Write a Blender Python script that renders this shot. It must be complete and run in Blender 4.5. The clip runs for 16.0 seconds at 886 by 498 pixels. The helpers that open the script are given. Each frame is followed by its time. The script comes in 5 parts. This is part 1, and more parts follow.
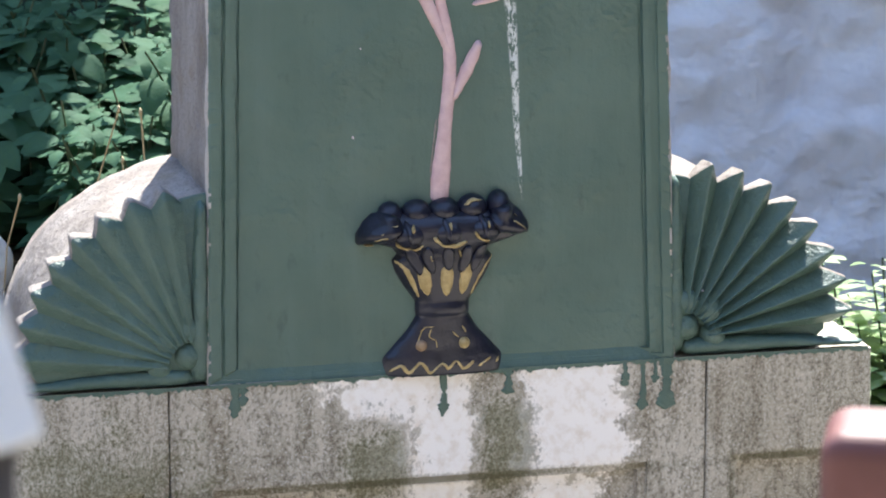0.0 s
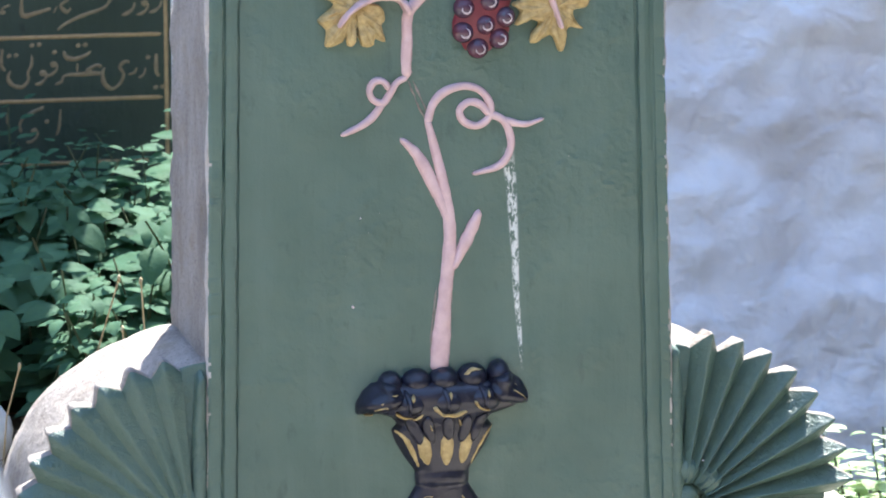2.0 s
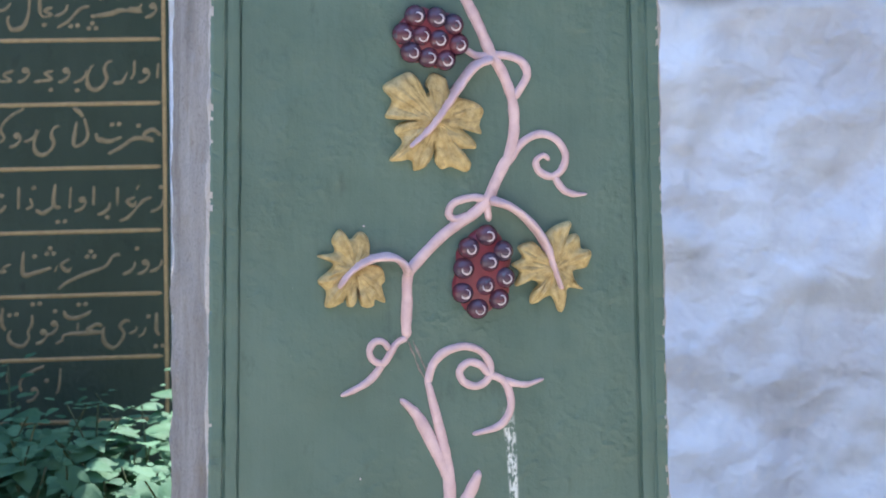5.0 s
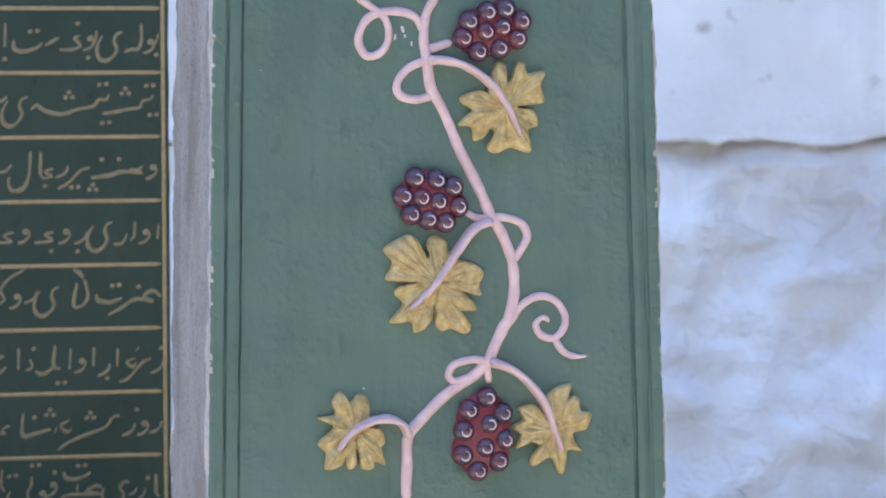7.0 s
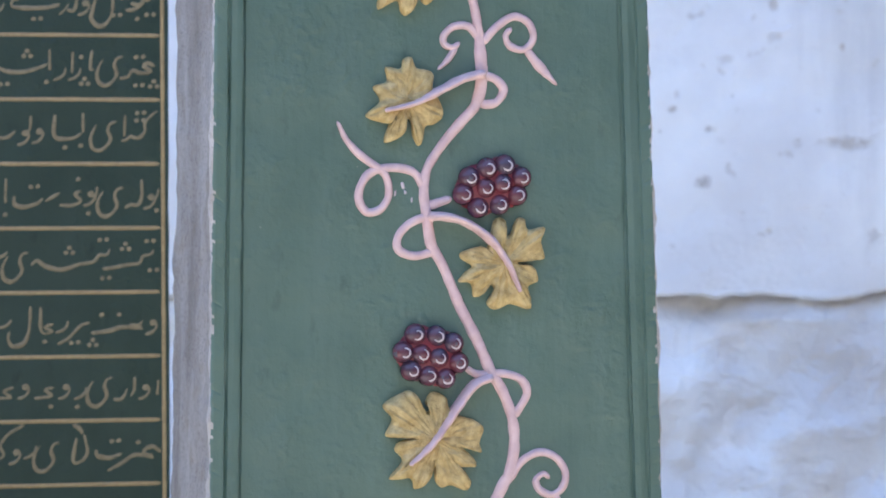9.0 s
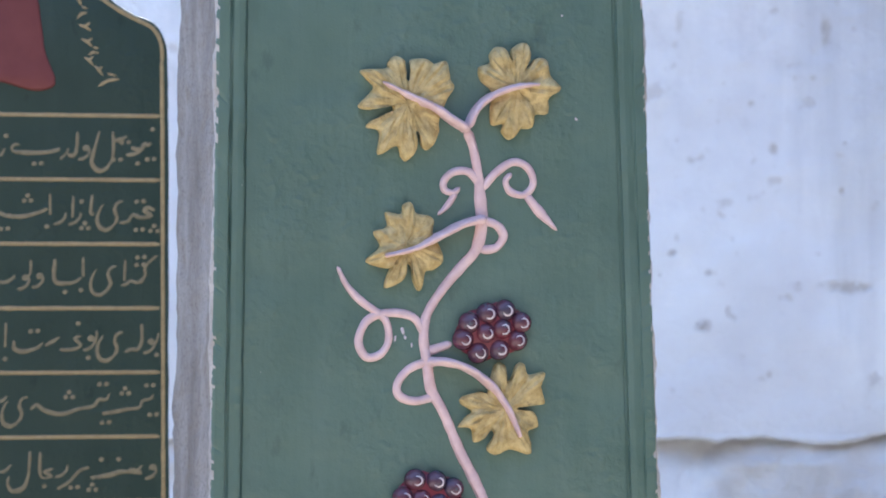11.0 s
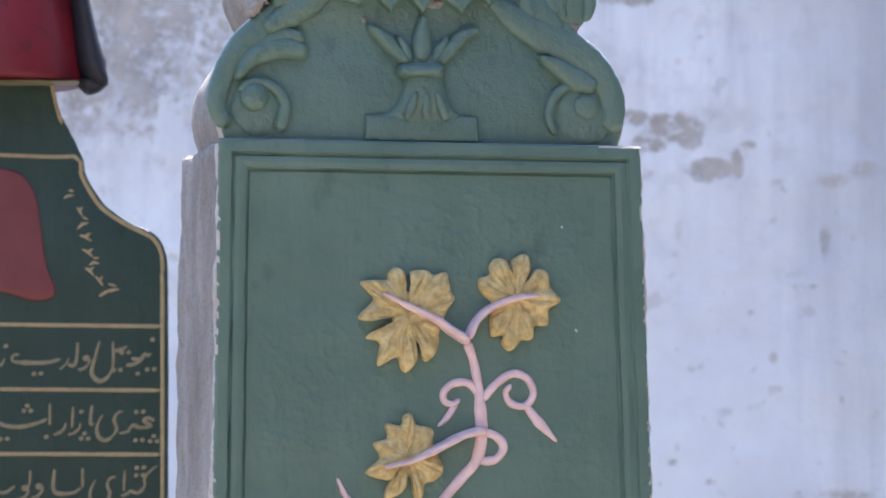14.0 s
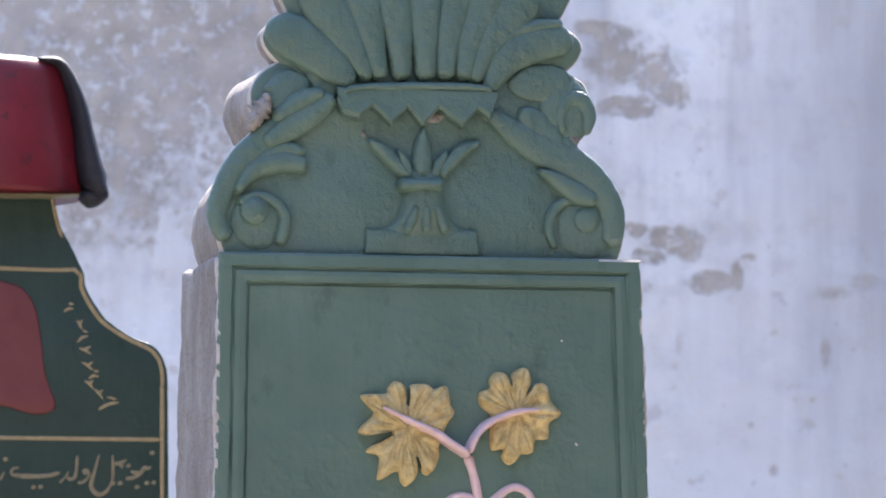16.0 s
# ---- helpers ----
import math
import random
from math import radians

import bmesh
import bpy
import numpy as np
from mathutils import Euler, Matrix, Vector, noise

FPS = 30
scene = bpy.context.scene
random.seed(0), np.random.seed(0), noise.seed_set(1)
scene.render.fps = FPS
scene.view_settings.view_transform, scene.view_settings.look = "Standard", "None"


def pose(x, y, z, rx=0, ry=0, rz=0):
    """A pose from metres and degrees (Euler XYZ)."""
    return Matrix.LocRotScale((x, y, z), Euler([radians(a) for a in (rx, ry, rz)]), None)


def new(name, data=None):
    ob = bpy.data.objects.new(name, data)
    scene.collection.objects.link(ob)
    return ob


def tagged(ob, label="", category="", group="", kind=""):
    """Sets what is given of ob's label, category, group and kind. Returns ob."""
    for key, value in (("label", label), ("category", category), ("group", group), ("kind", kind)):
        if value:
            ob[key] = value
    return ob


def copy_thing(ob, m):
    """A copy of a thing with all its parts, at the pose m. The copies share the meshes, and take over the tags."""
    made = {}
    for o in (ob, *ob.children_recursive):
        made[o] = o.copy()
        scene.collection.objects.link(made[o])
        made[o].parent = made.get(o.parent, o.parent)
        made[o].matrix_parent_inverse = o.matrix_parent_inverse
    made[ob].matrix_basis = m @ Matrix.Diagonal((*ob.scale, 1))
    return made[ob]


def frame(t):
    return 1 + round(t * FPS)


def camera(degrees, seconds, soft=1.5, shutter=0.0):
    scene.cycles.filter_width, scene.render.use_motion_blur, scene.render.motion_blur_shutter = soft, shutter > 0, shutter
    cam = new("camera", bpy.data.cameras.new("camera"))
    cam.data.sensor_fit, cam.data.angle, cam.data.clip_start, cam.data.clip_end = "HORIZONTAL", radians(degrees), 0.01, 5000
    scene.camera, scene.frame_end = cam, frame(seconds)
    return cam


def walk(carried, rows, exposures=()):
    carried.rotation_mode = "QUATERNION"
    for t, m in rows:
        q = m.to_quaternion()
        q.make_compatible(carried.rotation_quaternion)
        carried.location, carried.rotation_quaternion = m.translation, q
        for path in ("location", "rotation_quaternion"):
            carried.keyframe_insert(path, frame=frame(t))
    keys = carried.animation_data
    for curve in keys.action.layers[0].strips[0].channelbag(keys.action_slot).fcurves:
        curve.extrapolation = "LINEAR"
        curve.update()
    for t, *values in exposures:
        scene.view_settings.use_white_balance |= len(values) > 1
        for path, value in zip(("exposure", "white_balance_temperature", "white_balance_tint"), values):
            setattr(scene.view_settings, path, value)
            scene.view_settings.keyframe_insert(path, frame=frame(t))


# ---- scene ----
# One tilting shot up a painted gravestone. Millimetres are used for carved work, from the foot of the slab.
cam = camera(13.0, 16.0, soft=1.9)
cam.data.dof.use_dof = True
cam.data.dof.focus_distance = 3.80
cam.data.dof.aperture_fstop = 13.5
PIVOT, ARM = (0.0, -3.89, 1.55), 0.11
TILTS = [
    (0.0, -12.644),
    (0.5, -12.193),
    (1.0, -11.580),
    (1.5, -10.955),
    (2.0, -10.217),
    (2.5, -9.538),
    (3.0, -8.827),
    (3.5, -8.207),
    (4.0, -7.611),
    (6.5, -4.777),
    (7.0, -4.169),
    (7.5, -3.645),
    (8.0, -3.090),
    (8.5, -2.544),
    (9.0, -1.933),
    (9.5, -1.405),
    (10.0, -0.861),
    (12.5, 1.640),
    (13.0, 2.190),
    (13.5, 2.691),
    (14.0, 3.171),
    (14.5, 3.554),
    (15.0, 3.978),
    (15.5, 4.377),
    (16.0, 4.800),
]


def tilt_pose(p):
    a = radians(p)
    return pose(PIVOT[0], PIVOT[1] + ARM * math.cos(a), PIVOT[2] + ARM * math.sin(a), 90 + p, 0, 0)


EXPOSURES = [(0.0, 2.08, 6200, 11), (1.0, 2.27, 6150, 11), (3.0, 2.56, 6080, 11), (6.5, 2.55, 5980, 11), (12.0, 2.39, 6050, 13), (16.0, 2.26, 6450, 17)]
walk(cam, [(t, tilt_pose(p)) for t, p in TILTS], EXPOSURES)

# ---------------------------------------------------------------- light
SUN = Vector((0.10, 0.60, 0.79)).normalized()
world = bpy.data.worlds.new("sky")
scene.world = world
world.use_nodes = True
wn = world.node_tree.nodes
sky = wn.new("ShaderNodeTexSky")
sky.sky_type = 'NISHITA'
sky.sun_disc = False
sky.sun_elevation = math.asin(SUN.z)
sky.sun_rotation = math.atan2(SUN.x, SUN.y)
wn["Background"].inputs[1].default_value = 0.15
world.node_tree.links.new(sky.outputs[0], wn["Background"].inputs[0])
sun_data = bpy.data.lights.new("sun", 'SUN')
sun_data.energy, sun_data.angle, sun_data.color = 4.0, radians(0.5), (1.0, 0.95, 0.86)
sun_ob = new("sun", sun_data)
sun_ob.rotation_euler = (-SUN).to_track_quat("-Z", "Y").to_euler()


# ---------------------------------------------------------------- materials
class Nodes:
    """Short hand for one node material."""

    def __init__(self, name):
        self.m = bpy.data.materials.new(name)
        self.m.use_nodes = True
        self.t = self.m.node_tree
        self.b = self.t.nodes["Principled BSDF"]
        self.co = self.t.nodes.new("ShaderNodeTexCoord").outputs["Object"]

    def node(self, kind, **vals):
        n = self.t.nodes.new(kind)
        for k, v in vals.items():
            n.inputs[k].default_value = v
        return n

    def link(self, a, b):
        self.t.links.new(a, b)

    def noise(self, scale, detail=4.0, rough=0.55, stretch=None, distortion=0.0):
        n = self.node("ShaderNodeTexNoise", Scale=scale, Detail=detail, Roughness=rough, Distortion=distortion)
        src = self.co
        if stretch:
            mp = self.node("ShaderNodeMapping")
            mp.inputs["Scale"].default_value = stretch
            self.link(src, mp.inputs["Vector"])
            src = mp.outputs[0]
        self.link(src, n.inputs["Vector"])
        return n.outputs[0]

    def ramp(self, fac, lo, hi, a=0.0, b=1.0):
        n = self.node("ShaderNodeMapRange")
        n.inputs["From Min"].default_value, n.inputs["From Max"].default_value = lo, hi
        n.inputs["To Min"].default_value, n.inputs["To Max"].default_value = a, b
        self.link(fac, n.inputs["Value"])
        return n.outputs[0]

    def math(self, op, a, b=0.0):
        n = self.t.nodes.new("ShaderNodeMath")
        n.operation = op
        for i, v in enumerate((a, b)):
            if isinstance(v, (int, float)):
                n.inputs[i].default_value = v
            else:
                self.link(v, n.inputs[i])
        return n.outputs[0]

    def mix(self, fac, a, b):
        n = self.t.nodes.new("ShaderNodeMix")
        n.data_type = 'RGBA'
        for i, v in ((0, fac), (6, a), (7, b)):
            if isinstance(v, (int, float)):
                n.inputs[i].default_value = v
            elif isinstance(v, tuple):
                n.inputs[i].default_value = (*v, 1.0)
            else:
                self.link(v, n.inputs[i])
        return n.outputs[2]

    def axes(self):
        n = self.t.nodes.new("ShaderNodeSeparateXYZ")
        self.link(self.co, n.inputs[0])
        return n.outputs

    def bump(self, height, strength, distance):
        n = self.node("ShaderNodeBump", Strength=strength, Distance=distance)
        self.link(height, n.inputs["Height"])
        if self.b.inputs["Normal"].is_linked:
            self.link(self.b.inputs["Normal"].links[0].from_socket, n.inputs["Normal"])
        self.link(n.outputs[0], self.b.inputs["Normal"])

    def done(self, colour, rough, spec=0.5):
        if isinstance(colour, tuple):
            self.b.inputs["Base Color"].default_value = (*colour, 1.0)
        else:
            self.link(colour, self.b.inputs["Base Color"])
        if isinstance(rough, (int, float)):
            self.b.inputs["Roughness"].default_value = rough
        else:
            self.link(rough, self.b.inputs["Roughness"])
        self.b.inputs["Specular IOR Level"].default_value = spec
        return self.m


def band(n, value, centre, half, soft):
    """1 near centre, falling to 0 past half, over soft."""
    d = n.math('ABSOLUTE', n.math('SUBTRACT', value, centre))
    return n.ramp(d, half + soft, half - soft)


def blot(n, x, z, cx, cz, rx, rz, ragged, soft=0.12):
    """A ragged stain with its own place."""
    dx = n.math('DIVIDE', n.math('SUBTRACT', x, cx), rx)
    dz = n.math('DIVIDE', n.math('SUBTRACT', z, cz), rz)
    d = n.math('SQRT', n.math('ADD', n.math('MULTIPLY', dx, dx), n.math('MULTIPLY', dz, dz)))
    d = n.math('ADD', d, n.math('MULTIPLY', n.math('SUBTRACT', ragged, 0.5), 2.6))
    return n.ramp(d, 1 + soft, 1 - soft)


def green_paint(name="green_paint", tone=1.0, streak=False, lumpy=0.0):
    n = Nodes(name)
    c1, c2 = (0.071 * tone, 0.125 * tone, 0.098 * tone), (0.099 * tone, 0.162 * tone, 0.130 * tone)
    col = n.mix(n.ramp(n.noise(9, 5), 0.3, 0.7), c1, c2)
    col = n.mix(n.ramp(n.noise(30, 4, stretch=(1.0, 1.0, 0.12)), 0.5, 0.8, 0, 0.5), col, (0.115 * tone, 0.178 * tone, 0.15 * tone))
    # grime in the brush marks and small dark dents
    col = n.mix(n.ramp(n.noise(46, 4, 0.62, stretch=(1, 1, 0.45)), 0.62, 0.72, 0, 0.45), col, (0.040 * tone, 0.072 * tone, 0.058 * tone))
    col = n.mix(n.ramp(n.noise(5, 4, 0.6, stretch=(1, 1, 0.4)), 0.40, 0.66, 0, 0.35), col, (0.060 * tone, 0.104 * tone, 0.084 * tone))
    chips = n.ramp(n.noise(420, 2), 0.80, 0.82)
    col = n.mix(chips, col, (0.55, 0.52, 0.46))
    if streak:
        x, y, z = n.axes()
        sway = n.math('MULTIPLY', n.math('SUBTRACT', n.noise(9, 2, stretch=(0.2, 0.2, 1)), 0.5), 0.012)
        lean = n.math('ADD', x, n.math("MULTIPLY", z, 0.0588))
        lean = n.math('ADD', lean, sway)
        # the trickle is broad above and a thread below
        wide = n.ramp(z, 0.18, 0.46, 0.0018, 0.008)
        d = n.math('DIVIDE', n.math('ABSOLUTE', n.math('SUBTRACT', lean, 0.0920)), wide)
        m = n.math('MULTIPLY', n.ramp(d, 1.1, 0.6), band(n, z, 0.285, 0.102, 0.012))
        flecks = n.ramp(n.noise(260, 5, 0.7, stretch=(1, 1, 0.4)), 0.45, 0.54)
        col = n.mix(n.math('MULTIPLY', m, flecks), col, (0.62, 0.66, 0.64))
    # thick brushed coat: calm areas, lumpy areas and brush lines
    worn = n.ramp(n.noise(7, 3), 0.42, 0.62, 0.12, 1.0)
    n.bump(n.noise(14, 3), 0.25, 0.008)
    n.bump(n.math('MULTIPLY', n.noise(55, 4, 0.6), worn), 0.36, 0.006)
    n.bump(n.math('MULTIPLY', n.noise(150, 3, 0.6), worn), 0.25, 0.003)
    n.bump(n.math('MULTIPLY', n.ramp(n.noise(75, 1), 0.52, 0.80), worn), 0.22, 0.004)
    n.bump(n.noise(120, 3, 0.5, stretch=(1, 1, 0.08)), 0.2, 0.0025)
    if lumpy:
        n.bump(n.noise(130, 3, 0.55), lumpy, 0.005)
        n.bump(n.noise(320, 4, 0.65), lumpy, 0.0022)
    n.bump(n.noise(520, 2), 0.28, 0.0010)
    return n.done(col, n.ramp(n.noise(25, 3), 0.3, 0.7, 0.36, 0.55), 0.5 if tone == 1.0 else 0.2)


def bare_stone(name, light, dark, moss, stains=0.5, vertical=False):
    n = Nodes(name)
    col = n.mix(n.ramp(n.noise(14, 6, 0.62, stretch=(1, 1, 0.35) if vertical else None), 0.35, 0.68), dark, light)
    col = n.mix(n.ramp(n.noise(300, 3, 0.7), 0.50, 0.66, 0, stains), col, tuple(v * 0.35 for v in dark))
    col = n.mix(n.ramp(n.noise(22, 5, 0.6), 0.56, 0.72, 0, 0.6), col, moss)
    n.bump(n.noise(35, 6, 0.65), 0.8, 0.008)
    n.bump(n.noise(300, 4, 0.7), 0.8, 0.002)
    return n.done(col, 0.85, 0.25)


def tomb_stone():
    """Pale marble, washed white in two places, else grown dark with lichen; groove shade painted in."""
    n = Nodes("weathered_marble")
    x, y, z = n.axes()
    rag = n.noise(26, 5, 0.65)
    fine = n.noise(330, 6, 0.80)
    grain = n.noise(240, 6, 0.80, stretch=(1, 1, 0.75))
    drift = n.noise(34, 5, 0.65, stretch=(1, 1, 0.22))
    speck = n.math('MULTIPLY', n.math('SUBTRACT', grain, 0.5), 2.0)
    white = n.math('MAXIMUM', blot(n, x, z, 0.137, -0.04, 0.055, 0.15, rag, 0.35), blot(n, x, z, -0.004, -0.06, 0.036, 0.13, rag, 0.35))
    white = n.math('MAXIMUM', white, blot(n, x, z, -0.045, -0.010, 0.075, 0.040, rag, 0.4))
    white = n.ramp(n.math('ADD', white, speck), 0.42, 0.70)
    body = n.mix(n.ramp(n.noise(7, 5), 0.35, 0.65), (0.42, 0.38, 0.30), (0.60, 0.56, 0.47))
    body = n.mix(n.ramp(drift, 0.46, 0.62, 0, 0.55), body, (0.26, 0.225, 0.16))
    body = n.mix(n.ramp(n.math('ADD', grain, n.math('MULTIPLY', n.math('SUBTRACT', drift, 0.5), 0.25)), 0.47, 0.60, 0, 0.75), body, (0.11, 0.09, 0.06))
    body = n.mix(n.ramp(fine, 0.54, 0.64, 0, 0.8), body, (0.80, 0.77, 0.70))
    pale = n.mix(n.ramp(n.noise(60, 5, 0.65), 0.48, 0.80), (0.97, 0.93, 0.87), (0.78, 0.69, 0.56))
    moss_where = n.math('MAXIMUM', blot(n, x, z, 0.068, -0.08, 0.030, 0.060, rag, 0.6), blot(n, x, z, -0.066, -0.098, 0.038, 0.055, rag, 0.6))
    moss_where = n.math('MAXIMUM', moss_where, n.math('MULTIPLY', blot(n, x, z, -0.36, -0.12, 0.14, 0.09, rag, 0.6), 0.8))
    col = n.mix(white, body, pale)
    moss = n.mix(n.ramp(fine, 0.42, 0.60), (0.075, 0.08, 0.032), (0.26, 0.25, 0.15))
    col = n.mix(n.ramp(n.math('ADD', moss_where, speck), 0.45, 0.80, 0, 0.68), col, moss)
    # dark lines painted where the panel edges would cast their shadow
    groove_shade = n.math('MAXIMUM', blot(n, x, z, -0.01, -0.113, 0.226, 0.006, fine, 0.5), blot(n, x, z, 0.366, -0.111, 0.062, 0.006, fine, 0.5))
    groove_shade = n.math('MAXIMUM', groove_shade, blot(n, x, z, 0.307, -0.2, 0.005, 0.09, fine, 0.5))
    col = n.mix(n.math('MULTIPLY', groove_shade, 0.8), col, (0.10, 0.095, 0.055))
    n.bump(n.noise(40, 6, 0.65), 0.4, 0.003)
    n.bump(fine, 0.45, 0.0012)
    return n.done(col, 0.85, 0.25)


def plain_paint(name, c1, c2, scale=60, rough=0.5, chip=None, bump=0.25, spec=0.4, chip_at=0.66):
    n = Nodes(name)
    col = n.mix(n.ramp(n.noise(scale, 4), 0.35, 0.65), c1, c2)
    if chip:
        col = n.mix(n.ramp(n.noise(scale * 3.5, 4, 0.65), chip_at, chip_at + 0.03), col, chip)
    n.bump(n.noise(scale * 3, 4), bump, 0.0015)
    return n.done(col, rough, spec)


def limewash():
    """Whitewashed rubble wall: white with grey-brown bare patches, spots and run-down dirt."""
    n = Nodes("limewash")
    x, y, z = n.axes()
    rag = n.noise(10, 8, 0.74)
    big = n.noise(2.2, 5, 0.6)
    col = n.mix(n.ramp(n.noise(5, 5), 0.35, 0.7), (0.85, 0.85, 0.85), (0.73, 0.72, 0.73))
    # rain-washed dirt in long vertical runs
    runs = n.noise(9, 5, 0.6, stretch=(1.0, 1.0, 0.10))
    col = n.mix(n.math('MULTIPLY', n.ramp(runs, 0.50, 0.66, 0, 0.65), n.ramp(z, 1.7, 2.5)), col, (0.40, 0.39, 0.40))
    bare = n.mix(n.ramp(n.noise(16, 5), 0.35, 0.65), (0.42, 0.38, 0.34), (0.55, 0.50, 0.45))
    rag2 = n.noise(30, 7, 0.75)
    m = blot(n, x, z, -0.62, 2.36, 0.42, 0.22, rag)
    for cx, cz, rx, rz in ((-0.30, 2.46, 0.16, 0.10), (0.279, 2.399, 0.050, 0.042), (0.343, 2.376, 0.046, 0.032), (0.306, 2.312, 0.050, 0.018), (0.252, 2.436, 0.040, 0.015), (0.37, 2.335, 0.030, 0.025),
                           (0.369, 2.098, 0.042, 0.02), (0.332, 2.07, 0.023, 0.013), (0.4, 2.079, 0.019, 0.019), (0.432, 2.029, 0.035, 0.017), (0.473, 2.043, 0.009, 0.023), (0.491, 2.068, 0.014, 0.008), (0.305, 2.111, 0.023, 0.011)):
        m = n.math('MAXIMUM', m, blot(n, x, z, cx, cz, rx, rz, rag2, 0.2))
    for cx, cz, rx, rz in ((0.631, 2.011, 0.022, 0.009), (0.677, 2.029, 0.02, 0.011), (0.613, 1.916, 0.007, 0.024), (0.328, 2.02, 0.007, 0.007), (-0.60, 2.10, 0.05, 0.03), (0.417, 1.442, 0.011, 0.008), (0.567, 1.505, 0.007, 0.006),
                           (0.648, 1.505, 0.032, 0.008), (0.426, 1.528, 0.007, 0.005), (0.368, 1.56, 0.006, 0.005), (0.53, 1.727, 0.006, 0.007), (0.593, 1.84, 0.006, 0.005), (0.522, 1.365, 0.004, 0.005), (0.639, 1.659, 0.004, 0.006),
                           (0.494, 1.798, 0.005, 0.005), (0.445, 1.51, 0.006, 0.005)):
        m = n.math('MAXIMUM', m, n.math('MULTIPLY', blot(n, x, z, cx, cz, rx, rz, rag2, 0.45), 0.75))
    sooty = n.math('MULTIPLY', blot(n, x, z, 0.80, 2.30, 0.20, 0.55, runs, 0.6), 0.7)
    col = n.mix(sooty, col, (0.36, 0.36, 0.38))
    m = n.math('MULTIPLY', m, n.ramp(n.noise(48, 6, 0.75), 0.40, 0.50, 0.15, 1.0))
    col = n.mix(n.math('MULTIPLY', n.ramp(n.noise(13, 7, 0.72), 0.50, 0.66, 0, 0.42), n.ramp(z, 1.5, 2.1)), col, (0.50, 0.49, 0.50))
    m = n.math('MAXIMUM', m, n.math('MULTIPLY', n.ramp(n.noise(13, 4), 0.70, 0.76, 0, 0.45), n.ramp(z, 1.30, 1.36)))
    spots = n.math('MULTIPLY', n.ramp(n.noise(30, 2, 0.4), 0.69, 0.75, 0, 0.40), n.ramp(z, 1.28, 1.34))
    m = n.math('MAXIMUM', m, spots)
    m = n.math('MAXIMUM', m, n.math('MULTIPLY', n.ramp(n.noise(85, 2, 0.4), 0.73, 0.77, 0, 0.5), n.ramp(z, 1.28, 1.34)))
    col = n.mix(m, col, bare)
    low = n.math('MULTIPLY', n.ramp(n.noise(6, 5, 0.6), 0.48, 0.66, 0, 0.6), n.ramp(z, 1.30, 1.22))
    col = n.mix(low, col, (0.66, 0.64, 0.64))
    dingy = n.math('MULTIPLY', n.math('MAXIMUM', blot(n, x, z, 0.64, 1.16, 0.13, 0.10, rag, 0.8), blot(n, x, z, 0.52, 1.235, 0.14, 0.018, rag, 0.6)), 0.5)
    col = n.mix(dingy, col, (0.42, 0.40, 0.40))
    rough_low = n.ramp(z, 1.27, 1.22, 0.25, 1.0)
    n.bump(n.math('MULTIPLY', n.noise(11, 4, 0.5, stretch=(0.95, 1, 1.1), distortion=0.5), rough_low), 0.45, 0.055)
    n.bump(n.math('MULTIPLY', n.noise(30, 4, 0.55, distortion=0.4), rough_low), 0.55, 0.016)
    n.bump(n.noise(90, 5, 0.6), 0.4, 0.006)
    n.bump(n.math('SUBTRACT', 1.0, m), 0.5, 0.006)
    return n.done(col, 0.9, 0.2)


def leaf_green(name, c1, c2, c3):
    n = Nodes(name)
    info = n.t.nodes.new("ShaderNodeNewGeometry")
    col = n.mix(info.outputs["Random Per Island"], c1, c2)
    col = n.mix(n.ramp(n.noise(90, 3), 0.4, 0.7, 0, 0.4), col, c3)
    n.bump(n.noise(260, 3), 0.35, 0.002)
    m = n.done(col, 0.65, 0.08)
    # thin leaves let some light through
    tr = n.t.nodes.new("ShaderNodeBsdfTranslucent")
    n.link(col, tr.inputs[0])
    add = n.t.nodes.new("ShaderNodeMixShader")
    add.inputs[0].default_value = 0.45
    n.link(n.b.outputs[0], add.inputs[1])
    n.link(tr.outputs[0], add.inputs[2])
    n.link(add.outputs[0], n.t.nodes["Material Output"].inputs[0])
    return m


def soil(name, a, b, c):
    n = Nodes(name)
    col = n.mix(n.ramp(n.noise(4, 6, 0.6), 0.35, 0.65), a, b)
    col = n.mix(n.ramp(n.noise(40, 4), 0.5, 0.65, 0, 0.6), col, c)
    n.bump(n.noise(30, 6, 0.7), 0.7, 0.02)
    return n.done(col, 0.95, 0.2)


GREEN = green_paint("green_paint", 1.0, True)
GREEN_CARVED = green_paint("green_paint_carved", 1.0, False, 0.38)
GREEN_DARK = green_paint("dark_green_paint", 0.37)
SIDE = bare_stone("grey_stone", (0.36, 0.33, 0.305), (0.20, 0.175, 0.155), (0.20, 0.16, 0.115), 0.5, True)
RIM = bare_stone("pale_worn_stone", (0.36, 0.325, 0.29), (0.21, 0.18, 0.155), (0.21, 0.18, 0.125), 0.6)
# chipped stone made paler than the rest to imitate backlit edges
RIM_LIT_CHIP = bare_stone("rim_lit_chipped_stone", (0.56, 0.52, 0.48), (0.38, 0.345, 0.315), (0.34, 0.30, 0.25), 0.3)
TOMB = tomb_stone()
PINK = plain_paint("pink_paint", (0.56, 0.39, 0.395), (0.68, 0.50, 0.495), 60, 0.55, (0.34, 0.29, 0.27), 0.8, 0.35, 0.71)
GOLD = plain_paint("ochre_gold_paint", (0.38, 0.275, 0.105), (0.57, 0.44, 0.20), 120, 0.42, (0.20, 0.15, 0.06), 1.0, 0.5, 0.66)
